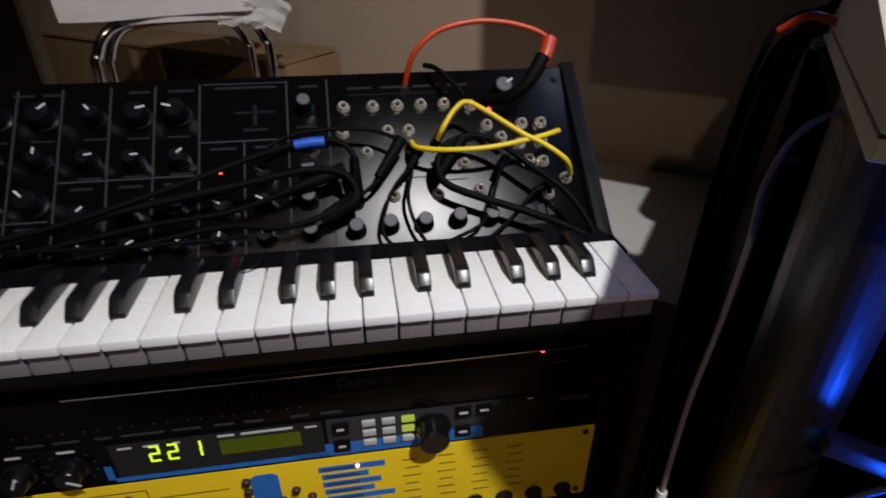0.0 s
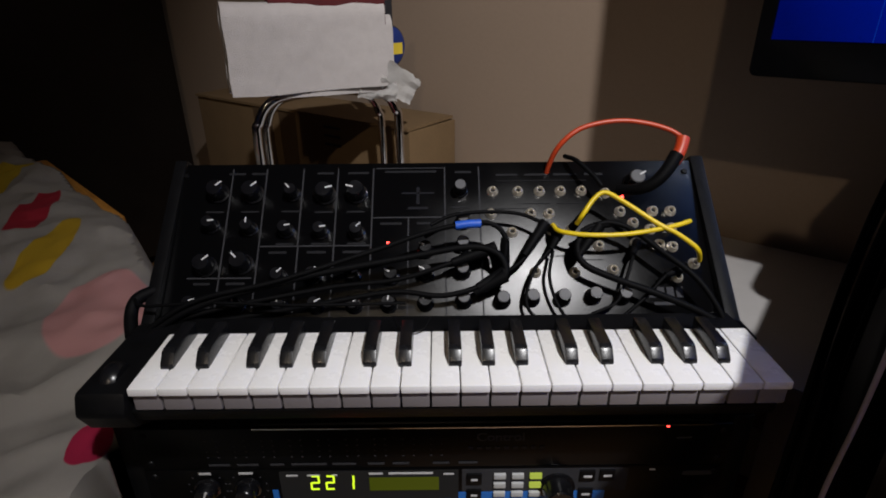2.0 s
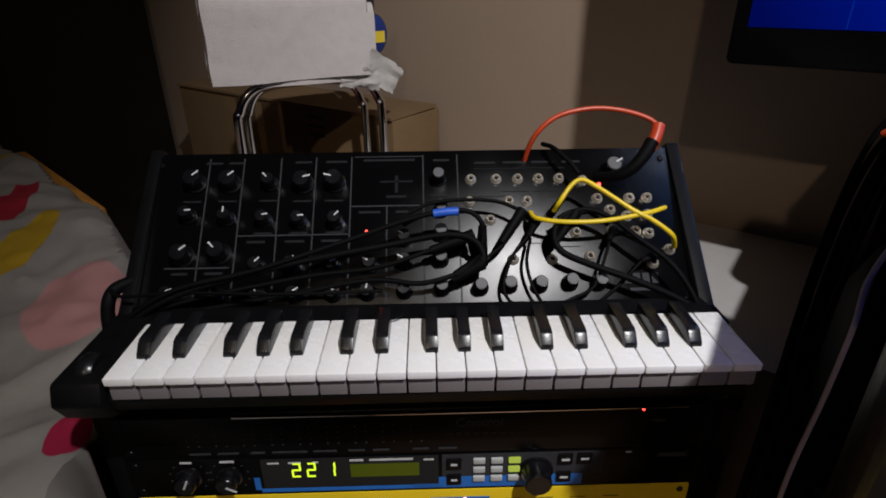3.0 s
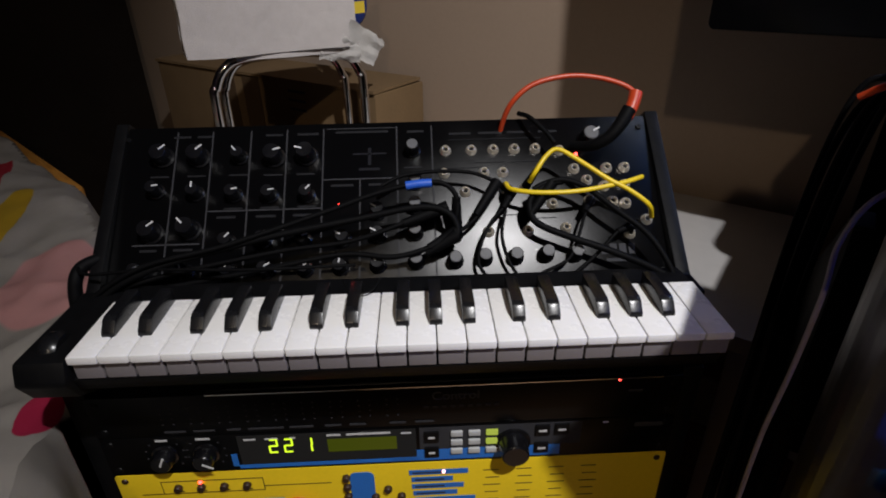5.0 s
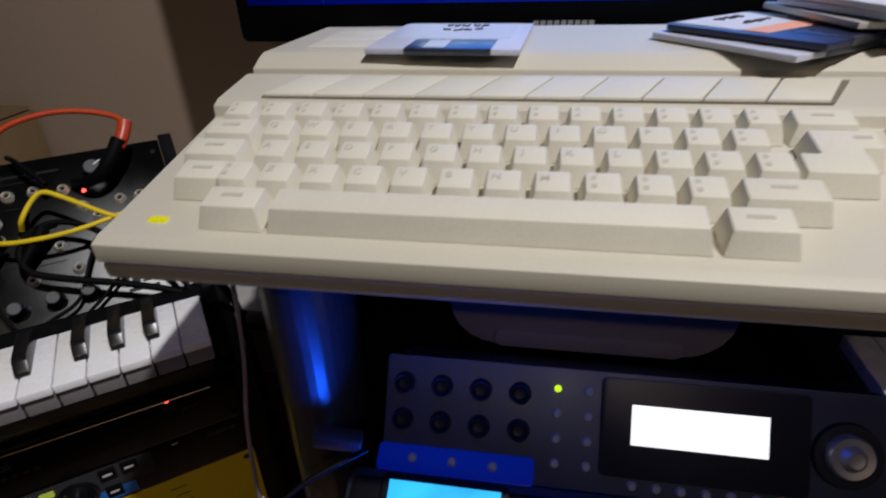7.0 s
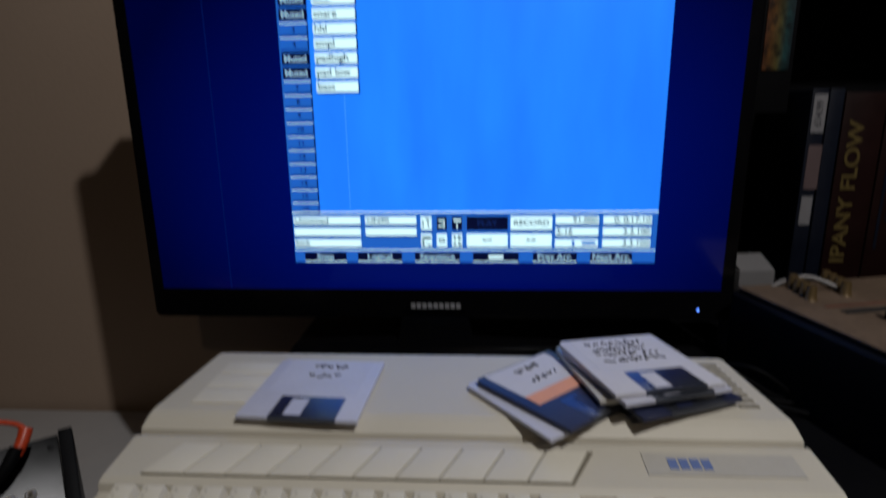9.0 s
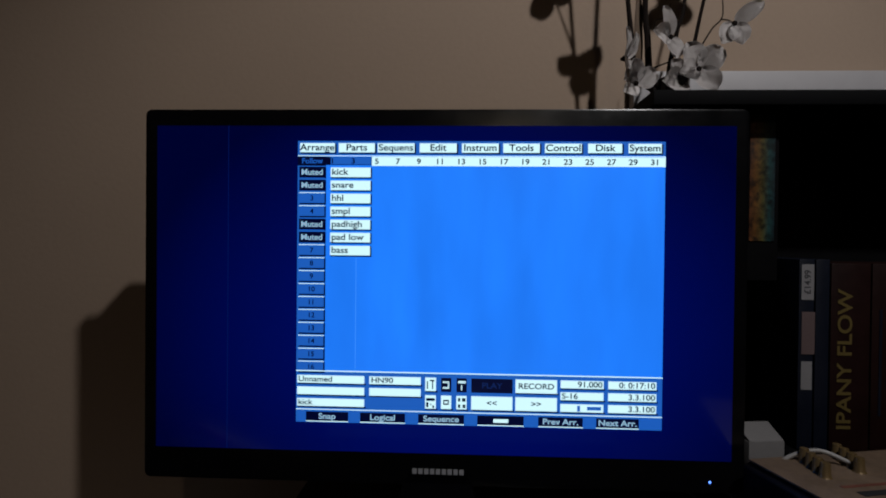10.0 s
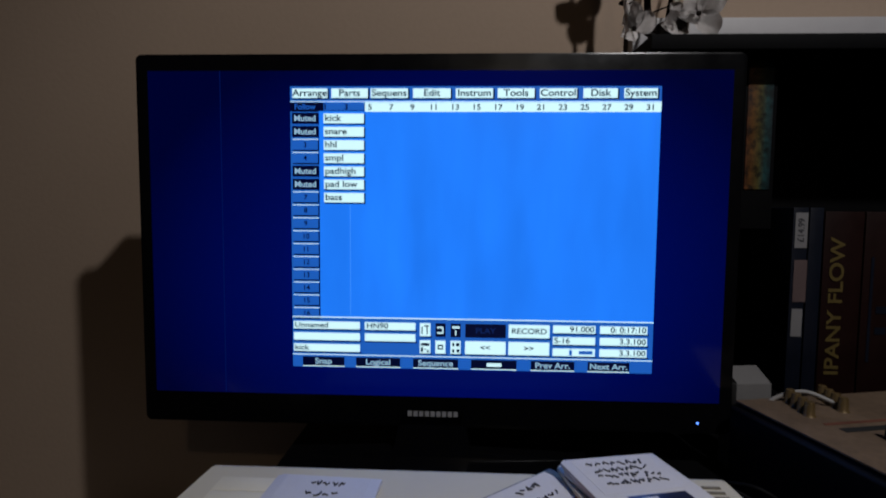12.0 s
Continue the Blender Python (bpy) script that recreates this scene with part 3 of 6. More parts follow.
# ---- patch leads on the synthesizer ----


def lead(name, points, r, mat, label, group, plugs=(), plug_r=0.0042):
    """A cable given in panel places (x, s, h); plugs: pairs of places that a moulded plug spans."""
    ob = thing(name, SYN, label, "cable", group)
    part("wire", tube([pan(*p) for p in points], r), mat, ob)
    for a, b in plugs:
        part("plug", tube([pan(*a), (pan(*a) + pan(*b)) / 2, pan(*b)], (plug_r, plug_r * 0.6), 12, 4), RUBBER, ob, "black moulded plug")
    return ob


YL = "yellow patch cable laid across the synthesizer's patch bay"
lead("patch_cable", [(0.4239, 0.0689, .012), (0.4206, 0.0746, .026), (0.4025, 0.0811, .03), (0.3654, 0.0874, .03), (0.3317, 0.0869, .028), (0.3106, 0.0807, .022), (0.3073, 0.0707, .012)], .0021, YELLOWCABLE, YL, "yellow patch cables", [((0.3073, 0.0702, .004), (0.3096, 0.0792, .020))])
lead("patch_cable", [(0.4309, 0.1045, .010), (0.4231, 0.0999, .026), (0.4066, 0.0882, .031), (0.3904, 0.0785, .032), (0.3642, 0.0570, .031), (0.3509, 0.0484, .030), (0.3415, 0.0531, .028), (0.3315, 0.0660, .024), (0.3278, 0.0703, .014)], .0021, YELLOWCABLE, YL, "yellow patch cables", [((0.3259, 0.0702, .004), (0.3352, 0.0615, .025))])
BL = "black cable running over the synthesizer panel"
lead("audio_cable", [(-0.0529, 0.1803, .012), (0.0067, 0.1440, .03), (0.0760, 0.1256, .03), (0.1512, 0.1006, .03), (0.1961, 0.0853, .032), (0.2253, 0.0791, .034), (0.2504, 0.0782, .034), (0.2630, 0.0901, .03), (0.2615, 0.1083, .02), (0.2624, 0.1148, .004)], .0022, RUBBER, BL, "black cables",
     [((0.2624, 0.1150, .003), (0.2625, 0.0901, .030))], .006)
tape = thing("cable_band", SYN, "bright blue tape band round a black cable", "tape")
part("band", tube([pan(0.2213, 0.0800, .034), pan(0.2317, 0.0788, .0345), pan(0.2425, 0.0783, .0345)], .0036, 14), BLUETAPE, tape)
lead("audio_cable", [(-0.0534, 0.1860, .008), (0.0055, 0.1478, .025), (0.0933, 0.1217, .026), (0.1821, 0.1045, .026), (0.2319, 0.0968, .028), (0.2562, 0.1023, .026), (0.2622, 0.1196, .022), (0.2443, 0.1315, .018)], .0029, RUBBER, BL, "black cables", [((0.2623, 0.1200, .022), (0.2363, 0.1331, .017))], .006)
lead("audio_cable", [(0.2629, 0.1176, .02), (0.2403, 0.1288, .02), (0.2090, 0.1358, .018), (0.1686, 0.1314, .016), (0.1107, 0.1403, .014), (0.0472, 0.1502, .012), (-0.0010, 0.1598, .012), (-0.0379, 0.1860, .008)], .0023, RUBBER, BL, "black cables", [((0.2628, 0.1157, .02), (0.2383, 0.1297, .02))], .0056)
lead("audio_cable", [(-0.0478, 0.1799, .014), (0.0011, 0.1520, .018), (0.1092, 0.1282, .016), (0.1728, 0.1213, .018), (0.2180, 0.1083, .022), (0.2552, 0.0951, .022)], .0021, RUBBER, BL, "black cables", [((0.2552, 0.0951, .022), (0.2180, 0.1083, .022))], .0058)
TH = "thin black patch cable plugged into the patch bay"
lead("patch_cable", [(0.2002, 0.0729, .02), (0.2188, 0.0640, .02), (0.2471, 0.0610, .02), (0.2756, 0.0628, .02), (0.2935, 0.0703, .02), (0.2991, 0.0765, .02), (0.2893, 0.0914, .02), (0.2769, 0.1059, .018), (0.2582, 0.1185, .015), (0.2402, 0.1279, .012)], .0017, RUBBER, TH, "black cables", [((0.2989, 0.0720, .02), (0.2788, 0.1019, .02))], .0052)
lead("patch_cable", [(0.3076, 0.0761, .006), (0.3042, 0.0922, .015), (0.2919, 0.1066, .014), (0.2838, 0.1216, .013), (0.2794, 0.1397, .012), (0.2844, 0.1516, .012), (0.2948, 0.1574, .012)], .0015, RUBBER, TH, "black cables", [((0.3125, 0.0787, .012), (0.3024, 0.0953, .016))])
lead("patch_cable", [(0.3053, 0.0950, .012), (0.3003, 0.1170, .013), (0.3031, 0.1359, .012), (0.3092, 0.1499, .011), (0.3152, 0.1579, .012), (0.3342, 0.1507, .012), (0.3540, 0.1414, .013), (0.3630, 0.1252, .014), (0.3722, 0.1029, .014), (0.3820, 0.0844, .005)], .0015, RUBBER, TH, "black cables", [((0.3820, 0.0846, .004), (0.3722, 0.1000, .015))])
lead("audio_cable", [(0.3537, 0.0754, .024), (0.3401, 0.0785, .024), (0.3259, 0.0897, .022), (0.3251, 0.1028, .02), (0.3322, 0.1129, .02), (0.3545, 0.1237, .02), (0.3914, 0.1389, .02), (0.4243, 0.1545, .018), (0.4504, 0.1715, .012), (0.4744, 0.1875, .0)], .0030, RUBBER, BL, "black cables", [((0.3440, 0.0772, .024), (0.3251, 0.1019, .02))], .0055)
lead("audio_cable", [(0.3285, 0.0821, .024), (0.3381, 0.0775, .025), (0.3541, 0.0750, .026), (0.3726, 0.0827, .026), (0.3944, 0.1019, .025), (0.4167, 0.1220, .024), (0.4299, 0.1420, .022), (0.4390, 0.1649, .016), (0.4409, 0.1875, .0)], .0025, RUBBER, BL, "black cables")
lead("patch_cable", [(0.4135, 0.1161, .004), (0.4154, 0.1087, .015), (0.3987, 0.1185, .015), (0.3786, 0.1376, .013), (0.3578, 0.1537, .011)], .0015, RUBBER, TH, "black cables", [((0.4133, 0.1125, .012), (0.3977, 0.1189, .015))])
oc = lead("jack_cable", [(.306, .02, -.02), (.3105, .006, .010), (.3190, -.004, .026), (.337, -.015, .033), (.366, -.020, .036), (.392, -.017, .037), (.414, -.008, .038), (.4225, .002, .038), (.419, .010, .037)], .0024, ORANGECABLE,
          "orange guitar lead arching up behind the synthesizer", "orange cable")
part("boot", tube([pan(.4230, .000, .038), pan(.4195, .010, .037), pan(.413, .022, .035)], (.0060, .0053), 12, 4), ORANGECABLE, oc, "orange rubber boot")
part("plug", tube([pan(.415, .016, .038), pan(.406, .029, .034), pan(.396, .038, .028), pan(.384, .040, .019), pan(.371, .033, .006)], (.0062, .0045), 12, 6), RUBBER, oc, "black angled jack plug")
lead("jack_cable", [(0.3259, -0.0033, .004), (0.3333, 0.0085, .016), (0.3459, 0.0266, .02), (0.3521, 0.0369, .02)], .0022, RUBBER, TH, "black cables")

# ---- rack under the synthesizer ----
RX0, RX1, RY = -0.047, 0.450, 0.059


def rack_unit(label, z0, z1, mat, depth=0.25):
    ob = thing("rack_unit", SYN @ pose(0, RY, 0), label, "rack unit", "rack units")
    part("faceplate", prism([(x + RX0, z + z0) for x, z in rounded(RX1 - RX0, z1 - z0, 0.003)], 0.003, "y", 0.0, 0.0004), mat, ob)
    part("chassis", box(RX0 + 0.02, RX1 - 0.02, 0.003, depth, z0 + 0.001, z1 - 0.001), SATIN, ob)
    for x in (RX0 + 0.008, RX1 - 0.008):
        for z in (z0 + 0.007, z1 - 0.007):
            part("screw", lathe([(0, 0.0015), (0.0025, 0.001), (0.0032, 0)], 12), SATIN if mat is not YELLOW else BROWNCAP, ob, "", pose(x, -0.0001, z, 90))
    return ob


FACE = pose(0, -0.0003, 0, 90)      # print frame on a faceplate: x right, y up, z towards the viewer
u1 = rack_unit("black one-unit rack synthesizer module with dim lettering", -0.1325, -0.0885, PANEL)
letters("Control", 0.0125, INKDIM, u1, FACE @ pose(0.257, -0.100, 0), label="dim grey word")
bars([(0.230 + i * 0.0075, 0.234 + i * 0.0075, -0.113, -0.110) for i in range(9)], INKDIM, u1, "small_caption", FACE)
bars([(x, x + w, -0.1285, -0.1265) for x, w in ((.010, .018), (.034, .018), (.062, .012), (.080, .030), (.115, .020), (.145, .014), (.166, .014), (.20, .014), (.222, .016))], INKDIM, u1, "captions", FACE)
bars([(0.404 + 0.0, 0.416, -0.1035, -0.1015)], INKDIM, u1, "caption", FACE)
part("led", DOT, None, u1, "lit red indicator", pose(0.394, -0.0004, -0.0885, 90))
for i in range(9):
    for k in range(4):
        bars([(0.010 + i * 0.0235 + d, 0.0116 + i * 0.0235 + d, -0.1195 + k * 0.006, -0.1183 + k * 0.006) for d in (0.0, 0.009)], INKDIM, u1, "level_mark", FACE)
u2 = rack_unit("black rack effects processor with yellow-green digits and a blue stripe", -0.1775, -0.1335, PANEL)
stripe = [(0.060, 0.065, -0.1715, -0.157), (0.065, 0.225, -0.1745, -0.1705), (0.2, 0.350, -0.1745, -0.162)]
bars(stripe, BLUEPRINT, u2, "blue_stripe", FACE)
bars([(0.225, 0.368, -0.1615, -0.1355)], INKDIM, u2, "grey_field", FACE @ pose(0, 0, -0.0001))
bars([(0.068, 0.222, -0.1695, -0.1355)], HOLE, u2, "display_window", FACE @ pose(0, 0, 0.0001))
SEG = {"2": "abged", "1": "bc"}
for n, ch in enumerate("221"):
    x0, z0, w, h = 0.0945 + n * 0.0130 + (0.004 if ch == "1" else 0), -0.1565, 0.0078, 0.0165
    t = 0.0016
    where = {"a": (x0 + .001, x0 + w, z0 + h - t, z0 + h), "g": (x0 + .0005, x0 + w - .0005, z0 + h / 2 - t / 2, z0 + h / 2 + t / 2), "d": (x0, x0 + w - .001, z0, z0 + t),
             "b": (x0 + w - t, x0 + w, z0 + h / 2, z0 + h - .0006), "c": (x0 + w - t - .0005, x0 + w - .0005, z0 + .0006, z0 + h / 2), "e": (x0 - .0005, x0 + t - .0005, z0 + .0006, z0 + h / 2)}
    bars([where[s] for s in SEG[ch]], DIGIT, u2, "display_digit", FACE @ pose(0, 0, 0.0007))
bars([(0.145, 0.205, -0.158, -0.143)], LCDDIM, u2, "lcd", FACE @ pose(0, 0, 0.0007))
bars([(0.145, 0.157, -0.1395, -0.1375), (0.162, 0.200, -0.1395, -0.1375), (0.209, 0.218, -0.1405, -0.1390), (0.074, 0.084, -0.1405, -0.139), (0.092, 0.103, -0.1405, -0.139), (0.113, 0.118, -0.1405, -0.139), (0.0, 0.010, -0.1375, -0.1355), (0.034, 0.046, -0.1375, -0.1355)], INK, u2, "captions", FACE @ pose(0, 0, 0.0006))
for x, turn in ((0.005, 25), (0.040, 120)):
    kn = part("knob", knob_mesh(0.0105, 0.013), None, u2, "", pose(x, -0.0005, -0.1535, 90, 0, 0) @ pose(0, 0, 0, 0, 0, -turn))
    part("pointer", box(-0.0008, 0.0008, 0.0, 0.0102, 0, 0.0006), INK, kn, "white pointer line", pose(0, 0, 0.013))
    bars([(x + 0.0165 * math.sin(radians(a)) - 0.0008, x + 0.0165 * math.sin(radians(a)) + 0.0008, -0.1535 + 0.0165 * math.cos(radians(a)) - 0.0006, -0.1535 + 0.0165 * math.cos(radians(a)) + 0.0006) for a in range(-135, 136, 30)], INKDIM, u2, "scale_marks", FACE)
for r in range(3):
    for c in range(3):
        x, z = 0.2575 + c * 0.0155, -0.1425 - r * 0.0105
        part("button", box(x - 0.0052, x + 0.0052, -0.003, 0, z - 0.0028, z + 0.0028, 0.0008), BTNLIT if (c == 2 and r < 2) else BTNGREY, u2, "lit yellow-green button" if (c == 2 and r < 2) else "pale grey button")
for x, z, s in ((0.2355, -0.1455, 0.004), (0.2355, -0.164, 0.004), (0.333, -0.143, 0.005), (0.350, -0.1425, 0.005), (0.333, -0.164, 0.005)):
    part("button", box(x - 0.0065, x + 0.0065, -0.0025, 0, z - 0.006, z + 0.006, 0.0008), PLASTIC, u2, "black button")
    bars([(x - s * 0.7, x + s * 0.7, z - 0.0008, z + 0.0012)], INK, u2, "caption", FACE @ pose(0, 0, 0.0025))
part("dial", knob_mesh(0.0145, 0.018), None, u2, "large black dial", pose(0.3075, -0.0005, -0.1565, 90))
bars([(0.386, 0.391, -0.1385, -0.137)], INK, u2, "caption", FACE)
bars([(0.415, 0.440, -0.1445, -0.1395)], INKDIM, u2, "caption", FACE)
u3 = rack_unit("yellow rack synthesizer module with blue printing and a red dial", -0.2670, -0.1785, YELLOW)
bars([(-0.022, 0.098, -0.262, -0.2155)], BLUEPRINT, u3, "blue_field", FACE)
bars([(0.003, 0.082, -0.246, -0.2195)], HOLE, u3, "display_window", FACE @ pose(0, 0, 0.0002))
bars([(0.005, 0.080, -0.244, -0.2215)], LCDGREEN, u3, "lcd", FACE @ pose(0, 0, 0.0007))
part("ring_mark", moved(lathe([(0.0055, 0), (0.0055, 0.0005), (0.0085, 0.0005), (0.0085, 0)], 24), FACE @ pose(-0.012, -0.232, 0.0003)), YELLOW, u3, "yellow ring on blue")
part("dial", mesh_of(lathe([(0, 0.016), (0.011, 0.016), (0.014, 0.013), (0.016, 0.002), (0.017, 0), (0, 0)], 28), "dial", REDKNOB), None, u3, "big red dial", pose(0.110, -0.0005, -0.2330, 90))
BUT = mesh_of(lathe([(0, 0.004), (0.0030, 0.004), (0.0036, 0.003), (0.0038, 0), (0, 0)], 14), "button", BROWNCAP)
for x, z in [(0.006 + i * 0.0205, -0.1955) for i in range(4)] + [(0.157, -0.1925), (0.157, -0.2045), (0.157, -0.2165), (0.157, -0.2285), (0.182, -0.2195), (0.206, -0.2195), (0.194, -0.2095), (0.194, -0.2295)]:
    part("button", BUT, None, u3, "dark brown button", pose(x, -0.0004, z, 90))
bars([(-0.008, 0.082, -0.2035, -0.2030), (-0.008, 0.082, -0.1880, -0.1875), (0.082, 0.0825, -0.2035, -0.1875), (-0.0085, -0.008, -0.2035, -0.1875), (0.082, 0.143, -0.1985, -0.1980), (-0.028, -0.008, -0.2035, -0.2030)] + [(0.002 + i * 0.0205, 0.010 + i * 0.0205, -0.2015, -0.2007) for i in range(4)], BROWNCAP, u3, "thin_lines", FACE)
part("blue_field", prism([(x + 0.160, z - 0.245) for x, z in rounded(0.022, 0.058, 0.006)], 0.0006, "y", -0.0007), BLUEPRINT, u3)
lists = []
for i, (a, b) in enumerate(((0.214, 0.268), (0.216, 0.254), (0.216, 0.264), (0.217, 0.258), (0.218, 0.275), (0.219, 0.262))):
    lists.append((a, b, -0.1935 - i * 0.0092, -0.1875 - i * 0.0092))
bars(lists, BLUEPRINT, u3, "blue_list_bars", FACE)
bars([(a + 0.003, a + 0.030, z0 + 0.0022, z0 + 0.0038) for a, b, z0, z1 in lists], INKDIM, u3, "list_captions", FACE @ pose(0, 0, 0.0005))
bars([(0.282 + c * 0.030 + (r % 2) * .002, 0.296 + c * 0.030 + (r * 7 % 3) * .001, -0.1915 - r * 0.0098, -0.1909 - r * 0.0098) for c in range(4) for r in range(6)], BROWNCAP, u3, "matrix_captions", FACE)
part("led", mesh_of(lathe([(0, 0.002), (0.0012, 0.0016), (0.0016, 0.0), (0, 0)], 12), "led", LEDPALE), None, u3, "lit red indicator", pose(0.2455, -0.0009, -0.1895, 90))
part("led", DOT, None, u3, "lit red indicator", pose(0.428, -0.0004, -0.2600, 90))
part("led", DOT, None, u3, "lit red indicator", pose(0.0265, -0.0004, -0.1895, 90))
for i in range(5):
    part("knob", knob_mesh(0.0075, 0.014), None, u3, "", pose(0.318 + i * 0.0275, -0.0004, -0.2560 + (i % 2) * 0.0, 90))
rack = thing("rack_case", SYN @ pose(0, RY, 0), "black equipment rack case standing on the floor", "rack case")
for x in (RX0 - 0.018, RX1 - 0.0):
    part("side_panel", box(x, x + 0.018, 0.004, 0.27, -K, -0.084, 0.002), PLASTIC, rack)
part("top_panel", box(RX0 - 0.018, RX1 + 0.018, 0.006, 0.27, -0.0835, -0.0765, 0.002), PLASTIC, rack)
part("back_panel", box(RX0, RX1, 0.26, 0.27, -K, -0.084), PLASTIC, rack)
part("lower_panel", box(RX0, RX1, 0.006, 0.012, -K, -0.268), PLASTIC, rack)
part("trim_strip", box(RX0 + 0.1, RX1 - 0.02, -0.004, 0.004, -0.0868, -0.0850, 0.0006), CHROME, rack, "thin bright trim strip")

# ---- home computer ----
comp = thing("home_computer", desk(0, 0, 0), "beige home computer with built-in keyboard and slanted function keys", "computer")
CW = 0.468
profile = [(0.006, 0.1300), (-0.001, 0.1320), (-0.002, 0.1385), (0.0, 0.1390), (0.0, 0.1402), (-0.004, 0.1410), (-0.004, 0.1490), (0.001, 0.1512), (0.010, 0.1525), (0.1015, 0.1695), (0.1025, 0.1755), (0.108, 0.1780), (0.144, 0.1830), (0.1480, 0.1825), (0.1490, 0.1770),
           (0.1515, 0.1770), (0.1525, 0.1845), (0.162, 0.1893), (0.168, 0.1913), (0.266, 0.1918), (0.273, 0.1900), (0.276, 0.1840), (0.276, 0.1300)]
case = prism(profile, CW, "x", -0.002, 0.0007)
for v in case.verts:        # the raised deck narrows towards the back
    back = max(0.0, min(1.0, (v.co.y - 0.150) / 0.12))
    if v.co.z > 0.142:
        v.co.x += back * (0.008 if v.co.x < CW / 2 else -0.008)
part("case", case, BEIGE, comp, "beige plastic case")
part("case_seam", box(-0.0024, CW - 0.0016, -0.0008, 0.262, 0.1390, 0.1402), BEIGEDARK, comp)
for k in range(3):      # three pale plates side by side on the deck
    part("rear_cover", box(0.024, 0.082, 0.178 + k * 0.0235, 0.2005 + k * 0.0235, 0.1908, 0.1924, 0.0004), BEIGEKEY, comp, "paler rectangular cover plate")


def deck(v):
    return 0.1913 + (v - 0.168) * 0.005


def plate(v):
    return 0.1525 + (v - 0.010) * 0.186


FSL = Matrix(((1, 0, 0, 0), (0, 1, 0, 0), (0, 0.139, 1, 0.1632), (0, 0, 0, 1)))
part("function_key_well", moved(prism([(0.0235, 0.1085), (0.3035, 0.1085), (0.3205, 0.1370), (0.0385, 0.1370)], 0.0010, "z", 0), FSL), BEIGEDARK, comp)
for i in range(10):     # slanted function keys
    u0 = 0.0245 + i * 0.02785
    part("function_key", moved(prism([(u0, 0.1088), (u0 + 0.0266, 0.1088), (u0 + 0.0412, 0.1358), (u0 + 0.0146, 0.1358)], 0.0024, "z", 0, 0.0006), FSL), BEIGEKEY, comp)
for i in range(9):
    w = 0.186 + i * 0.0085
    part("cooling_slot", box(0.436 - i * 0.0004, 0.451 - i * 0.0004, w - 0.002, w + 0.0015, deck(w) - 0.0004, deck(w) + 0.0009), BEIGEDARK, comp)
part("badge_plate", moved(box(0.352, 0.450, 0.1185, 0.138, 0, 0.0006), FSL), BADGE, comp)
marks = bmesh.new()
for i in range(4):
    box(0.367 + i * 0.0072, 0.3728 + i * 0.0072, 0.1235, 0.1325, 0.0006, 0.0010, 0, marks)
part("maker_mark", moved(marks, FSL), PALEBLUE, comp)
part("power_light", box(0.0145, 0.0225, 0.0105, 0.0145, plate(0.0125) - 0.001, plate(0.0125) + 0.0008, 0.0005), LEDYELLOW, comp, "lit yellow power light")


def keycap(w, d=0.0181, h=0.0105):
    """A dished keycap, w wide; narrower at the top, its front face sloping."""
    bm = bmesh.new()
    hw, hd = w / 2 - 0.0006, d / 2 - 0.0003
    tw, t0, t1 = hw - 0.0022, -hd + 0.0034, hd - 0.0016
    low = [bm.verts.new(p) for p in ((-hw, -hd, 0), (hw, -hd, 0), (hw, hd, 0), (-hw, hd, 0))]
    top = [bm.verts.new(p) for p in ((-tw, t0, h - 0.0012), (tw, t0, h - 0.0012), (tw, t1, h), (-tw, t1, h))]
    for i in range(4):
        bm.faces.new((low[i], low[(i + 1) % 4], top[(i + 1) % 4], top[i]))
    f = bm.faces.new(top)
    bm.faces.new(low[::-1])
    bmesh.ops.recalc_face_normals(bm, faces=bm.faces[:])
    bmesh.ops.bevel(bm, geom=[e for e in bm.edges if e.verts[0].co.z > 0.001 or e.verts[1].co.z > 0.001], offset=0.0012, segments=2, profile=0.6, affect="EDGES")
    return mesh_of(bm, "keycap", BEIGEKEY)


CAP = {}
P = 0.01905
TILT = 10.5
ROWV = {0: 0.0160, 1: 0.0350, 2: 0.0541, 3: 0.0731, 4: 0.0922}


def key(u, row, units=1.0, legend="", two=False):
    if units not in CAP:
        CAP[units] = keycap(P * units)
    v = ROWV[row]
    k = part("keycap", CAP[units], None, comp, "", pose(u, v, plate(v) + 0.0004, TILT))
    if legend and len(legend) == 1:
        letters(legend, 0.0052, LEGEND, k, pose(-0.003, 0.0022, 0.0101, 3), 0.00012)
    elif legend:
        bars([(-0.005, 0.004, 0.001, 0.0028)], LEGEND, k, "legend", pose(0, 0, 0.0099, 3), 0.0002)
    if two:
        bars([(-0.0045, -0.0025, 0.0025, 0.0048), (-0.0045, -0.0025, -0.0025, -0.0003)], LEGEND, k, "legend", pose(0, 0, 0.0097, 4), 0.0003)


Q0 = 0.049
key(0.0525, 0, 1.5, "bar")
if 8.75 not in CAP:
    CAP[8.75] = keycap(P * 8.75)
part("space_bar", CAP[8.75], None, comp, "", pose(0.1505, ROWV[0], plate(ROWV[0]) + 0.0004, TILT))
key(0.2485, 0, 1.4, "bar")
key(0.0295, 1, 1.4, "bar")
for i, ch in enumerate("*ZXCVBNM,./"):
    key(Q0 - 0.0048 + i * P, 1, 1.0, ch if ch.isalpha() else "", not ch.isalpha())
key(Q0 - 0.0048 + 11.4 * P, 1, 1.75, "bar")
key(0.0255, 2, 1.6, "bar")
for i, ch in enumerate("ASDFGHJKL;'#"):
    key(Q0 + 0.0048 + i * P, 2, 1.0, ch if ch.isalpha() else "", not ch.isalpha())
key(0.0245, 3, 1.5, "bar")
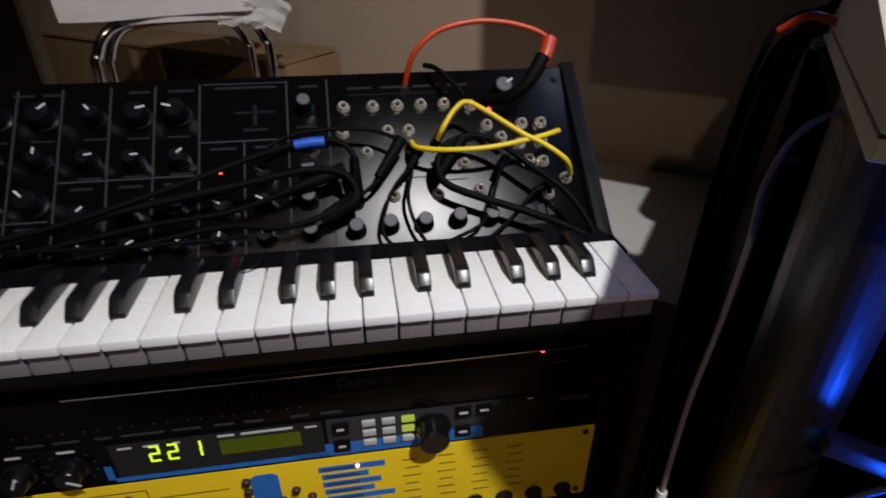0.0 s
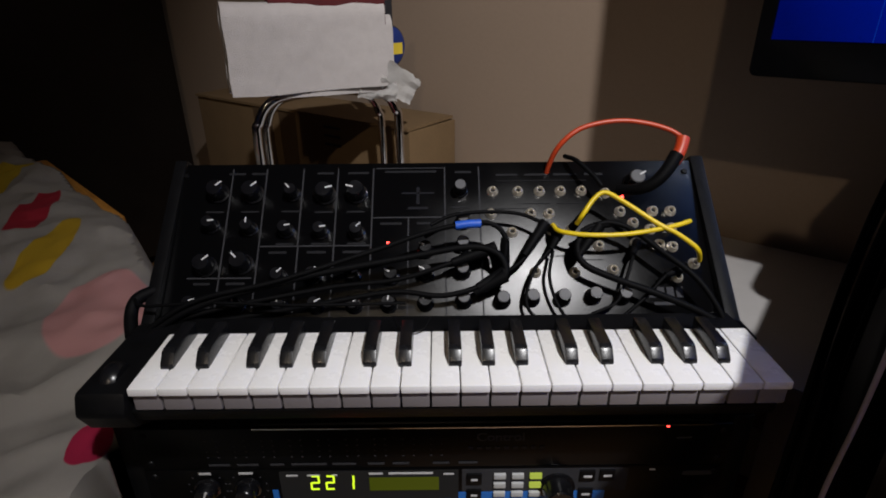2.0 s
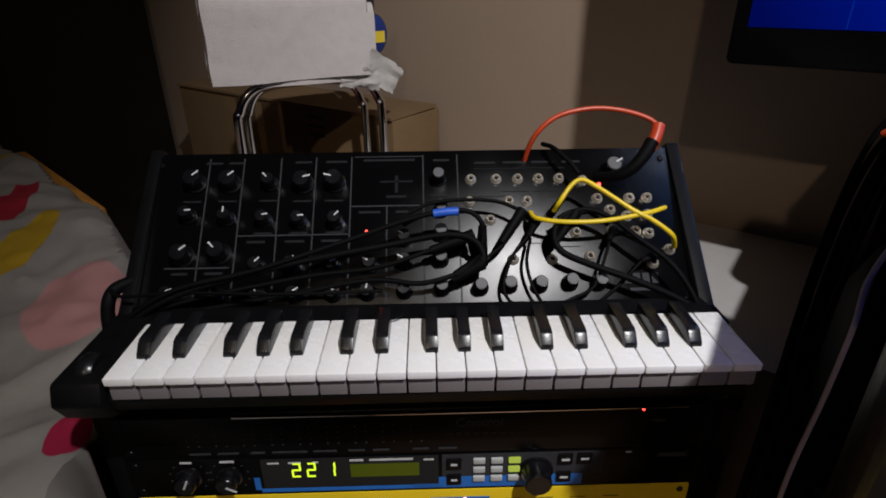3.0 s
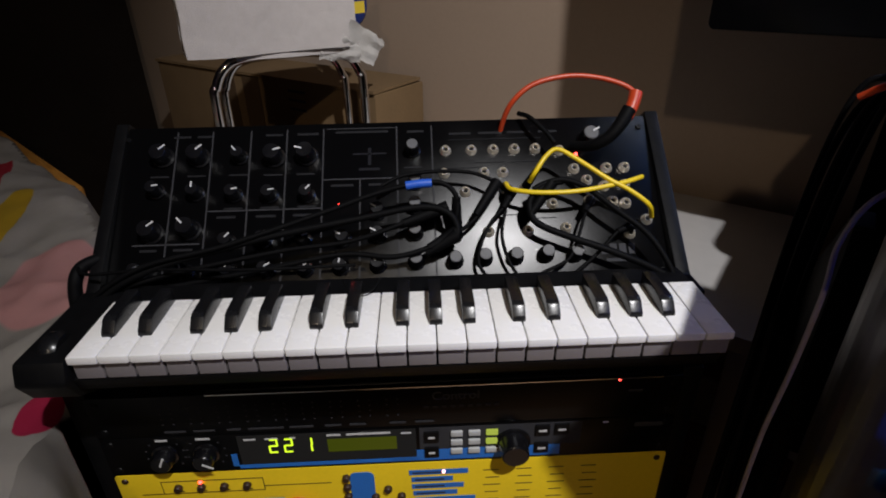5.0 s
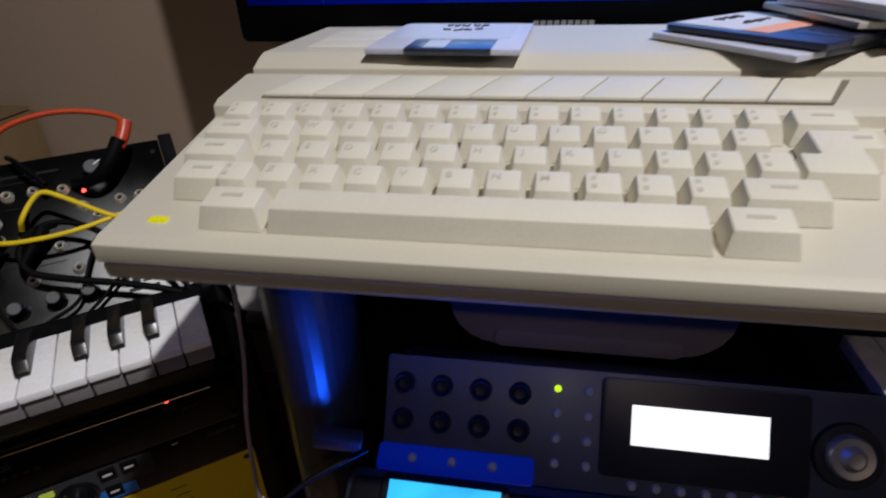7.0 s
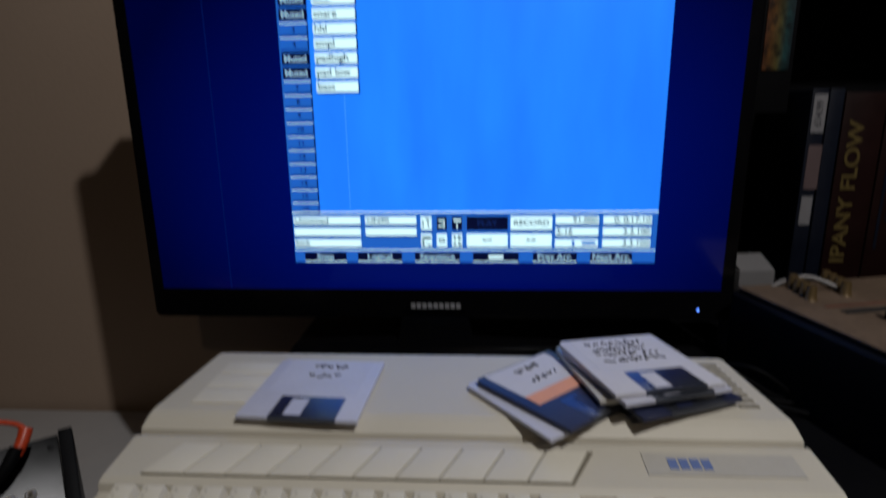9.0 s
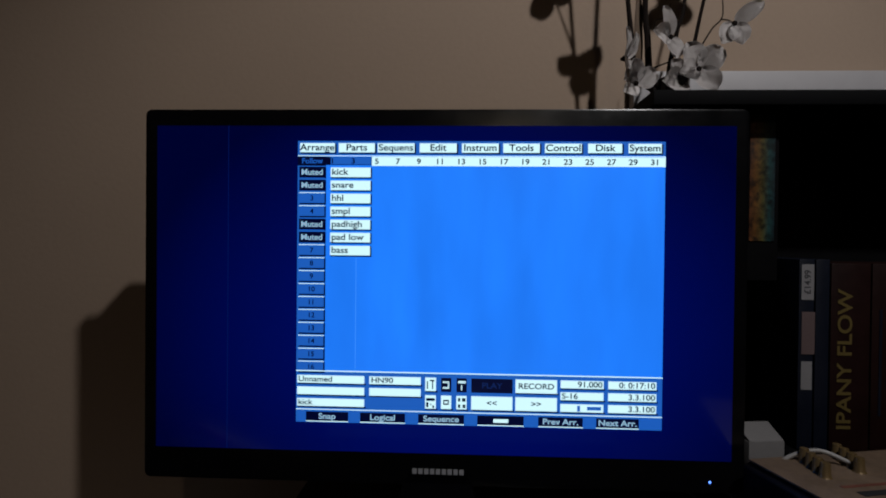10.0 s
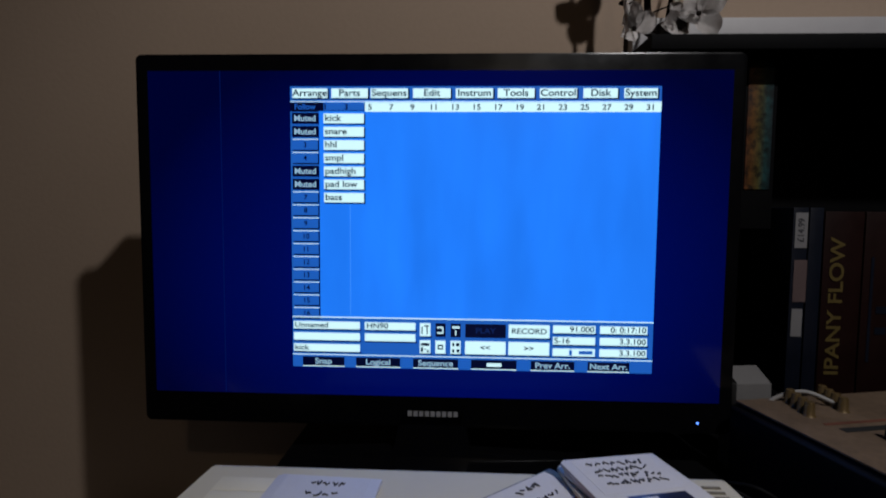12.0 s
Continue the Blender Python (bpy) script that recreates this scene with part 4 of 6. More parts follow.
for i, ch in enumerate("QWERTYUIOP[]"):
    key(Q0 + i * P, 3, 1.0, ch if ch.isalpha() else "", not ch.isalpha())
tall = bmesh.new()
tall.from_mesh(keycap(P * 1.6))
up = bmesh.new()
up.from_mesh(keycap(P * 1.15, 0.0371))
merge(tall, moved(up, pose(0.0042, 0.0096, 0.0)))
part("return_key", mesh_of(tall, "return_key", BEIGEKEY), None, comp, "L-shaped return key", pose(Q0 + 12.42 * P, ROWV[2], plate(ROWV[2]) + 0.0004, TILT))
key(Q0 + 13.2 * P, 3, 1.0, "bar")
for i in range(14):
    key(0.0205 + i * P, 4, 1.0, "", True)
key(0.0205 + 14.3 * P, 4, 1.55, "bar")
for i in range(2):
    key(0.3375 + i * P * 1.5, 4, 1.45, "bar")
for r in (3, 2):
    for i in range(3):
        key(0.3330 + i * P, r, 1.0, "bar")
for r in range(5):
    for i in range(4):
        if not (r == 0 and i == 1):
            key(0.3965 + i * P, r, 1.0, "", True)
part("keyboard_divider", box(0.3165, 0.3210, 0.040, 0.1015, 0.153, 0.1660, 0.001), BEIGE, comp)
part("keyboard_divider", box(0.3830, 0.3865, 0.007, 0.1015, 0.150, 0.1660, 0.001), BEIGE, comp)


# ---- floppy disks on the computer ----
def floppy(m, body, label_mat, label, dark_shutter=True, scrawl=0, stripe=None):
    ob = thing("floppy_disk", m, label, "floppy disk", "floppy disks")
    part("shell", prism([(-0.045, -0.047), (0.045, -0.047), (0.045, 0.047), (-0.041, 0.047), (-0.045, 0.043)], 0.0033, "z", 0, 0.0005), body, ob)
    part("shutter", box(-0.021, 0.029, -0.0475, -0.017, -0.0002, 0.0036, 0.0002), SHUTTER if dark_shutter else BADGE, ob, "sliding steel shutter")
    part("shutter_window", box(-0.011, 0.002, -0.044, -0.021, 0.0036, 0.0038), body, ob)
    part("paper_label", box(-0.036, 0.036, -0.012, 0.0455, 0.0033, 0.0035), label_mat, ob, "paper label with handwriting")
    if stripe:
        part("label_stripe", box(-0.036, 0.036, -0.012, 0.002, 0.0035, 0.0037), stripe, ob, "salmon stripe")
    r = random.Random(scrawl)
    if scrawl:
        marks = bmesh.new()
        for row in range(4 if scrawl > 20 else 2):
            x = -0.026 if scrawl > 20 else -0.012
            y = 0.034 - row * (0.0105 if scrawl > 20 else 0.017)
            while x < (0.026 if scrawl > 20 else 0.016):
                w = r.uniform(0.003, 0.0055)
                pts = [(x + w * a, y + r.uniform(-0.0035, 0.0035), 0.0037) for a in (0, 0.35, 0.7, 1.0)]
                tube(pts, 0.0008, 5, 3, marks)
                x += w + r.uniform(0.001, 0.003)
        part("handwriting", marks, INKBLACK, ob, "unreadable black handwriting")
    return ob


def on_deck(u, v, lift=0.0, turn=0.0, tip=0.0):
    return desk(u, v, deck(v) + 0.0012 + lift) @ pose(0, 0, 0, 0.4, 0, 0) @ pose(0, 0, 0, 0, tip, turn)


floppy(on_deck(0.116, 0.1990, 0, -3), FLOPPYWHITE, FLOPPYWHITE, "pale lilac floppy disk with black handwriting on the computer's deck", True, 3)
floppy(on_deck(0.298, 0.196, 0.0002, 38), FLOPPYWHITE, PAPER, "pale floppy disk at the bottom of a heap", True, 0)
floppy(on_deck(0.306, 0.200, 0.0042, 43, 1), FLOPPYBLUE, PAPER, "dark blue floppy disk with a salmon striped label", True, 12, SALMON)
for i, (du, dv, a) in enumerate(((0.010, -0.006, 24), (-0.004, 0.004, 12), (0.003, -0.003, 20), (0.0, 0.0, 17))):
    floppy(on_deck(0.368 + du, 0.216 + dv, 0.0046 + i * 0.0042, a, 2), (FLOPPYBLUE, BADGE, FLOPPYWHITE, PAPER)[i], PAPER, "floppy disk in a loose stack on the computer's deck" if i < 3 else "white floppy disk with black handwriting on top of a stack", True, 0 if i < 3 else 33)

# ---- television ----
TVV = 0.482
tv = thing("television", desk(0, TVV, 0), "black flat television switched on, showing a blue music sequencer screen", "television")
TX0, TX1, TZ0, TZ1 = -0.184, 0.563, 0.146, 0.613
outer = [(x + TX0, z + TZ0) for x, z in rounded(TX1 - TX0, TZ1 - TZ0, 0.008)]
SX0, SX1, SZ0, SZ1 = -0.168, 0.547, 0.186, 0.592
part("back_shell", prism([(x * 0.97 + 0.19 * 0.03, z * 0.97 + 0.386 * 0.03) for x, z in outer], 0.055, "y", 0.012, 0.006), PLASTIC, tv)
part("bezel", prism(outer, 0.013, "y", 0.0, 0.0025), TVBLACK, tv, "glossy black bezel")
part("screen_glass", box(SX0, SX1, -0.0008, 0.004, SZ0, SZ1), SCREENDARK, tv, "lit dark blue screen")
part("foot", prism([(0.02, 0.10), (0.37, 0.10), (0.36, 0.108), (0.24, 0.114), (0.23, 0.165), (0.15, 0.165), (0.14, 0.114), (0.03, 0.108)], 0.05, "y", 0.0, 0.003), TVBLACK, tv, "glossy black stand")
part("foot_plate", prism([(x + 0.0, y - 0.075) for x, y in rounded(0.39, 0.20, 0.03)], 0.008, "z", 0.099, 0.002), TVBLACK, tv)
bars([(0.159 + i * 0.0073, 0.1645 + i * 0.0073, 0.1600, 0.1668) for i in range(9)], MODULEGREY, tv, "maker_mark", pose(0, -0.0002, 0, 90))
part("power_light", mesh_of(lathe([(0, 0.0015), (0.0012, 0.001), (0.0016, 0), (0, 0)], 12), "led", LEDBLUE), None, tv, "lit blue power light", pose(0.522, -0.0002, 0.160, 90))

# the program on the screen: 640 x 400 units, y down
WX0, WX1, WZ0, WZ1 = 0.012, 0.463, 0.222, 0.573


def screen(specs, mat, name, lift):
    sx, sz = (WX1 - WX0) / 640, (WZ1 - WZ0) / 400
    return bars([(WX0 + a * sx, WX0 + b * sx, WZ1 - d * sz, WZ1 - c * sz) for a, b, c, d in specs], mat, tv, name, pose(0, -0.0010 - lift, 0, 90), 0.0002)


def word(text, x, y, mat=None, size=13.0, align="CENTER", stretch=1.15):
    sx, sz = (WX1 - WX0) / 640, (WZ1 - WZ0) / 400
    letters(text, size * sz, mat or SCREENNAVY, tv, pose(WX0 + x * sx, -0.0022, WZ1 - y * sz, 90), 0.00008, align, "", stretch)


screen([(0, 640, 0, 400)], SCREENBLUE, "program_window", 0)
screen([(0, 640, 0, 20), (0, 51, 20, 326), (0, 640, 327, 400)], SCREENMID, "program_frame", 0.0002)
menus = ((4, 66, "Arrange"), (73, 137, "Parts"), (142, 207, "Sequens"), (216, 281, "Edit"), (290, 354, "Instrum"), (362, 425, "Tools"), (434, 497, "Control"), (508, 566, "Disk"), (577, 633, "System"))
screen([(a, b, 3, 16) for a, b, _ in menus], SCREENWHITE, "menu_buttons", 0.0005)
screen([(a + 1, b + 3, 16, 18) for a, b, _ in menus] + [(b, b + 3, 4, 18) for a, b, _ in menus] + [(0, 132, 22, 34), (0, 51, 34, 35)], SCREENNAVY, "button_shadows", 0.0003)
for a, b, w in menus:
    word(w, (a + b) / 2, 9.5)
screen([(132, 640, 22, 35)], SCREENWHITE, "bar_ruler", 0.0005)
screen([(59, 131, 22, 33)], SCREENMID, "bar_ruler_start", 0.0005)
for i in range(14):
    word(str(5 + 2 * i), 141 + i * 37, 29, None, 11)
screen([(0, 640, 20.5, 21.5), (0, 640, 326, 327.5), (0, 640, 381, 382.2)], SCREENWHITE, "rule_lines", 0.0006)
muted = (0, 1, 4, 5)
step = 18.45
screen([(3, 49, 37 + i * step, 51 + i * step) for i in range(16) if i not in muted], SCREENMID, "track_buttons", 0.0005)
screen([(3, 49, 36.5 + i * step, 52 + i * step) for i in muted] + [(4, 50, 51 + i * step, 53 + i * step) for i in range(16) if i not in muted] + [(48.5, 51, 37 + i * step, 53 + i * step) for i in range(16)], SCREENNAVY, "muted_buttons", 0.0006)
screen([(3, 49, 36 + i * step, 37 + i * step) for i in range(16) if i not in muted], SCREENWHITE, "track_edges", 0.0007)
for i in range(16):
    word("Muted" if i in muted else str(i + 1), 26, 44.5 + i * step, SCREENPALE if i in muted else None, 11.5 if i in muted else 10, "CENTER", 1.05)
parts = ("kick", "snare", "hhl", "smpl", "padhigh", "pad low", "bass")
screen([(59, 130, 37.5 + i * step, 51 + i * step) for i in range(7)], SCREENWHITE, "pattern_box", 0.0005)
screen([(60, 132, 51 + i * step, 53 + i * step) for i in range(7)] + [(130, 132.5, 38 + i * step, 53 + i * step) for i in range(7)], SCREENNAVY, "pattern_shadows", 0.0004)
for i, w in enumerate(parts):
    word(w, 61, 44 + i * step, None, 12.5, "LEFT")
screen([(105, 105.8, 37, 326)], SCREENLINE, "song_position", 0.0003)
fields = [(2, 122, 333), (2, 122, 349.5), (2, 122, 366), (131, 222, 333), (131, 222, 349.5), (466, 540, 333), (466, 540, 349.5), (466, 540, 366), (548, 630, 333), (548, 630, 349.5), (548, 630, 366)]
wide = [(388, 460, 333), (311, 383, 358), (388, 460, 358)]
icons = [(230, 249, 333), (230, 249, 358), (258, 276, 358), (285, 303, 358)]
screen([(a, b, c, c + 11) for a, b, c in fields] + [(a, b, c, c + 19) for a, b, c in wide + icons], SCREENWHITE, "white_fields", 0.0005)
screen([(a + 1, b + 3, c + 10.5, c + 13) for a, b, c in fields] + [(a + 1, b + 3, c + 18.5, c + 21) for a, b, c in wide + icons] + [(311, 383, 333, 353), (258, 276, 333, 353), (285, 303, 333, 353), (508, 540, 366, 377)], SCREENNAVY, "dark_fields", 0.0004)
screen([(233, 235, 338, 349), (238, 246, 336, 338), (242, 244, 338, 349), (232, 247, 362, 366), (232, 236, 368, 375), (239, 241, 370, 372), (243, 246, 372, 376), (262, 272, 364, 371), (288, 292, 361, 366), (295, 301, 361, 366), (288, 292, 370, 375), (296, 301, 370, 375)], SCREENNAVY, "icon_marks", 0.0007)
screen([(261, 272, 338, 340), (261, 272, 346, 348), (270, 272, 338, 348), (288, 301, 337, 340), (293, 295, 343, 350), (264, 270, 366, 369)], SCREENWHITE, "icon_lights", 0.0008)
screen([(495, 500, 368, 376), (512, 536, 369, 374)], SCREENMID, "dim_marks", 0.0008)
for text, x, y, al in (("Unnamed", 4, 338.5, "LEFT"), ("kick", 4, 371.5, "LEFT"), ("HN90", 134, 338.5, "LEFT"), ("91.000", 538, 338.5, "RIGHT"), ("S-16", 468, 355, "LEFT"), ("0: 0:17:10", 628, 338.5, "RIGHT"), ("3.3.100", 628, 355, "RIGHT"), ("3.3.100", 628, 371.5, "RIGHT"), ("RECORD", 424, 342.5, "CENTER"), ("<<", 347, 367.5, "CENTER"), (">>", 424, 367.5, "CENTER")):
    word(text, x, y, None, 11, al)
word("PLAY", 347, 343, SCREENDIM, 11)
word("Follow", 26, 28.5, SCREENMID, 11, "CENTER", 1.0)
word("1", 62, 28.5, None, 11)
word("3", 99, 28.5, None, 11)
foot = ((18, 94, "Snap"), (115, 195, "Logical"), (218, 299, "Sequence"), (322, 403, ""), (428, 505, "Prev Arr."), (528, 601, "Next Arr."))
screen([(a, b, 385, 398) for a, b, _ in foot], SCREENNAVY, "lower_buttons", 0.0005)
screen([(a, b, 398, 399.2) for a, b, _ in foot] + [(350, 376, 389.5, 394.5)], SCREENWHITE, "lower_edges", 0.0007)
for a, b, w in foot:
    if w:
        word(w, (a + b) / 2, 391.5, SCREENPALE, 11.5)
part("stuck_column", box(-0.0765, -0.0758, -0.0012, -0.0008, SZ0, SZ1), SCREENFAINT, tv, "thin faint vertical line on the screen")

# ---- desk, shelves and stand ----
stand = thing("equipment_stand", desk(0, 0, 0), "black two-tier equipment stand carrying the computer and the television", "equipment stand")
part("top_shelf", prism([(x + 0.02, y + 0.135) for x, y in rounded(1.25, 0.615, 0.03)], 0.022, "z", 0.0755, 0.003), BLACKSHELF, stand)
part("lower_shelf", box(0.02, 1.25, 0.06, 0.74, -0.165, -0.145, 0.003), BLACKSHELF, stand)
part("riser", box(0.01, CW, 0.145, 0.255, 0.098, 0.1295, 0.002), BLACKSHELF, stand)
part("rear_panel", box(0.02, 1.25, 0.725, 0.74, -0.6, 0.075), BLACKSHELF, stand)
col = [(0.026 + 0.026 * math.cos(radians(a)), 0.120 + 0.045 * math.sin(radians(a))) for a in range(0, 360, 12)]
part("upright", prism(col, 0.129 + K, "z", -K, 0.001), STANDGREY, stand, "grey metal upright catching blue light")
part("upright", prism([(x + 1.17, y) for x, y in col], 0.095 + K, "z", -K, 0.001), STANDGREY, stand)
part("side_cover", prism([(0.17, -0.62), (0.74, -0.62), (0.74, -0.26), (0.60, -0.170), (0.20, 0.07), (0.17, 0.07)], 0.012, "x", -0.012, 0.002), BLACKSHELF, stand, "black side cover")
tray = thing("keyboard_tray", desk(0, 0, 0), "grey board with rounded lower corners hanging under the computer", "board")
part("board", prism([(x + 0.112, z - 0.028) for x, z in rounded(0.206, 0.1034, 0.036)], 0.010, "y", 0.172, 0.002), TRAY, tray)
part("lip", prism([(x + 0.146, z - 0.027) for x, z in rounded(0.138, 0.014, 0.006)], 0.003, "y", 0.1685, 0.001), TRAY, tray)

table = thing("side_table", desk(0, 0, 0), "low white table against the wall", "table")
part("tabletop", box(-0.742, -0.020, 0.36, 0.760, -0.182, -0.160, 0.003), TABLEWHITE, table)
for u, v in ((-0.715, 0.385), (-0.05, 0.385), (-0.715, 0.735), (-0.05, 0.735)):
    part("leg", box(u - 0.02, u + 0.02, v - 0.02, v + 0.02, -K, -0.182, 0.002), TABLEWHITE, table)

# ---- modules under the computer ----
mod = thing("synth_module", desk(0.077, 0.118, 0.000) @ pose(0, 0, 0, 58), "silver-blue rack synthesizer module with eight knobs and a bright white display", "synthesizer module")
# face frame: x right, y up the face from the top edge, z out of the face
part("face", prism([(x, y - 0.092) for x, y in rounded(0.322, 0.092, 0.003)], 0.004, "z", -0.004, 0.0006), MODULE, mod)
part("chassis", box(0.004, 0.318, -0.090, -0.002, -0.06, -0.0045), MODULEDARK, mod)
KM = mesh_of(lathe([(0, 0.002), (0.0036, 0.0025), (0.0052, 0.0060), (0.0060, 0.0070), (0.0068, 0.0058), (0.0074, 0), (0, 0)], 20), "knob", MODULEDARK)
for r in range(2):
    for c in range(4):
        part("knob", KM, None, mod, "", pose(0.013 + c * 0.0262, -0.0185 - r * 0.0245, 0.0002))
BM = mesh_of(lathe([(0, 0.0028), (0.0022, 0.0025), (0.0030, 0.0012), (0.0032, 0), (0, 0)], 14), "button", BTNGREY)
for r in range(4):
    for c in range(2):
        lit = r == 0 and c == 0
        part("button", BM if not lit else mesh_of(lathe([(0, 0.0025), (0.0018, 0.0022), (0.0024, 0), (0, 0)], 12), "button", LEDGREEN), None, mod, "lit yellow-green button" if lit else "pale oval button", pose(0.116 + c * 0.020, -0.0135 - r * 0.0162, 0.0002))
for c in range(7):
    part("button", BM if c < 6 else mesh_of(lathe([(0, 0.0025), (0.0036, 0.0022), (0.0042, 0), (0, 0)], 14), "button", SALMON), None, mod, "small pale button" if c < 6 else "small orange button", pose(0.165 + c * 0.0150, -0.0710, 0.0002))
part("display_frame", prism([(x + 0.144, y - 0.066) for x, y in rounded(0.125, 0.063, 0.004)], 0.002, "z", 0.0002, 0.0005), MODULEDARK, mod)
part("display", box(0.163, 0.245, -0.0445, -0.019, 0.0022, 0.0028), LCDWHITE, mod, "bright white display")
jog = part("jog_wheel", mesh_of(lathe([(0, 0.010), (0.0045, 0.0105), (0.0068, 0.0085), (0.0080, 0.0068), (0.0122, 0.0072), (0.0134, 0.005), (0.0140, 0), (0, 0)], 32), "jog_wheel", SATINSILVER), None, mod, "silver jog wheel", pose(0.290, -0.038, 0.0002))
part("wheel_well", lathe([(0.0145, 0.0004), (0.0145, 0.0028), (0.0195, 0.0028), (0.0205, 0.0004)], 32), MODULEDARK, mod, "", pose(0.290, -0.038, 0.0002))
dm = thing("groove_module", desk(0.057, 0.0715, -0.0605) @ pose(0, 0, 0, 28), "dark desktop synthesizer module with a glowing cyan display", "synthesizer module")
part("case", prism([(x, y - 0.20) for x, y in rounded(0.33, 0.20, 0.008)], 0.05, "z", -0.050, 0.003), MODULEDARK, dm)
part("faceplate", prism([(x + 0.004, y - 0.196) for x, y in rounded(0.322, 0.190, 0.006)], 0.0015, "z", 0.0002, 0.0004), SATIN, dm)
part("display_frame", prism([(x + 0.025, y - 0.050) for x, y in rounded(0.083, 0.047, 0.003)], 0.003, "z", 0.0018, 0.0006), PLASTIC, dm)
part("display", box(0.030, 0.103, -0.043, -0.007, 0.0046, 0.0052), LCDCYAN, dm, "glowing cyan display")
part("caption_plate", box(0.008, 0.024, -0.056, -0.051, 0.0018, 0.0022), BADGE, dm)
# added strip: glows in place of blue light falling on the module top
part("spill_strip", prism([(x + 0.018, y - 0.001) for x, y in rounded(0.105, 0.018, 0.003)], 0.003, "z", -0.0010, 0.0005), BLUESPILL, dm, "module top strip with the display's blue spill as glow")
for c in range(3):
    part("button", BM, None, dm, "", pose(0.042 + c * 0.027, 0.0085, 0.0022))
blue = bpy.data.lights.new("display_light", "AREA")
blue.shape, blue.size, blue.size_y, blue.energy, blue.color = "RECTANGLE", 0.072, 0.034, 1.15, (0.006, 0.07, 1.0)
blue.spread = radians(160)
bl = new("display_light", blue)
bl.matrix_world = dm.matrix_world @ pose(0.068, -0.0265, 0.0062, 180)
CK = mesh_of(lathe([(0, 0.008), (0.0050, 0.008), (0.0056, 0.004), (0.0080, 0.003), (0.0086, 0), (0, 0)], 20), "knob", CHROME)
for r in range(2):
    for c in range(6):
        part("knob", CK, None, dm, "chrome ringed knob", pose(0.142 + c * 0.022, -0.030 - r * 0.030, 0.002))
pk = thing("master_keyboard", desk(0.43, 0.17, -0.060), "dark keyboard with white keys beside the module", "keyboard")
part("case", box(0.0, 0.34, 0.0, 0.20, -0.04, -0.008, 0.003), MODULEDARK, pk)
WK = mesh_of(box(0.0004, 0.0226, 0, 0.09, -0.012, 0.004, 0.0012), "white_key", IVORY)
for i in range(14):
    part("white_key", WK, None, pk, "", pose(0.006 + i * 0.0231, -0.004, 0))

# ---- right of the television ----
unit = thing("shelf_unit", desk(0, 0, 0), "black open shelf unit beside the television", "shelf unit")
UX0, UX1, UV0, UV1, UZT = 0.47, 1.30, 0.60, 0.755, 0.655
part("top_board", box(UX0, UX1, UV0 - 0.05, UV1, UZT - 0.02, UZT, 0.002), BLACKSHELF, unit)
part("back_board", box(UX0, UX1, UV1 - 0.01, UV1, 0.098, UZT - 0.02), BLACKSHELF, unit)
part("side_board", box(UX0, UX0 + 0.018, UV0, UV1 - 0.01, 0.098, UZT - 0.02, 0.002), BLACKSHELF, unit)
part("side_board", box(UX1 - 0.018, UX1, UV0, UV1 - 0.01, 0.098, UZT - 0.02, 0.002), BLACKSHELF, unit)
part("shelf_board", box(UX0 + 0.018, UX1 - 0.018, UV0, UV1 - 0.01, 0.145, 0.160, 0.002), BLACKSHELF, unit)
rain = material("iridescent_print", (0.02, 0.012, 0.008), 0.4, 0, 0.2, 40, 0.05)
t = rain.node_tree
co, cut, no, ra, dim = t.nodes.new("ShaderNodeTexCoord"), t.nodes.new("ShaderNodeSeparateXYZ"), t.nodes.new("ShaderNodeTexNoise"), t.nodes.new("ShaderNodeValToRGB"), t.nodes.new("ShaderNodeVectorMath")
span, speck = t.nodes.new("ShaderNodeMapRange"), t.nodes.new("ShaderNodeMapRange")
no.inputs["Scale"].default_value, no.inputs["Detail"].default_value = 120, 8
span.inputs["From Min"].default_value, span.inputs["From Max"].default_value = 0.612, 0.652      # orange at one edge, teal at the other
speck.inputs["From Min"].default_value, speck.inputs["From Max"].default_value, speck.inputs["To Min"].default_value = 0.35, 0.65, 0.15
ra.color_ramp.elements[0].color, ra.color_ramp.elements[1].color = (0.06, 0.012, 0.006, 1), (0.004, 0.012, 0.02, 1)
for at, colour in ((0.30, (0.12, 0.05, 0.010, 1)), (0.55, (0.07, 0.06, 0.016, 1)), (0.75, (0.012, 0.05, 0.05, 1))):
    ra.color_ramp.elements.new(at).color = colour
dim.operation = "SCALE"
t.links.new(co.outputs["Object"], no.inputs["Vector"])
t.links.new(co.outputs["Object"], cut.inputs[0])
t.links.new(cut.outputs["X"], span.inputs["Value"])
t.links.new(span.outputs[0], ra.inputs["Fac"])
t.links.new(no.outputs["Fac"], speck.inputs["Value"])
t.links.new(ra.outputs[0], dim.inputs[0])
t.links.new(speck.outputs[0], dim.inputs["Scale"])
t.links.new(dim.outputs[0], t.nodes["Principled BSDF"].inputs["Base Color"])
box_a = thing("record_sleeve", desk(0, 0, 0), "black record sleeve with a strip of iridescent print", "record sleeve")
part("sleeve", box(0.600, 0.656, 0.590, 0.597, 0.40, 0.634, 0.001), BLACKSHELF, box_a)
part("print_strip", box(0.616, 0.650, 0.5885, 0.590, 0.455, 0.632), rain, box_a, "mottled orange and green strip")


def spine(u0, u1, z0, z1, mat, label, tilt=0.0, v=0.60):
    ob = thing("boxed_record_set", desk(u0, v, z0, 0, tilt), label, "boxed set", "boxed sets on the shelf")
    part("spine", box(0, u1 - u0, 0, 0.12, 0, z1 - z0, 0.0015), mat, ob)
    return ob


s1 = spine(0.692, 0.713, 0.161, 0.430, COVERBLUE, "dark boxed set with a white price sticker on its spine")
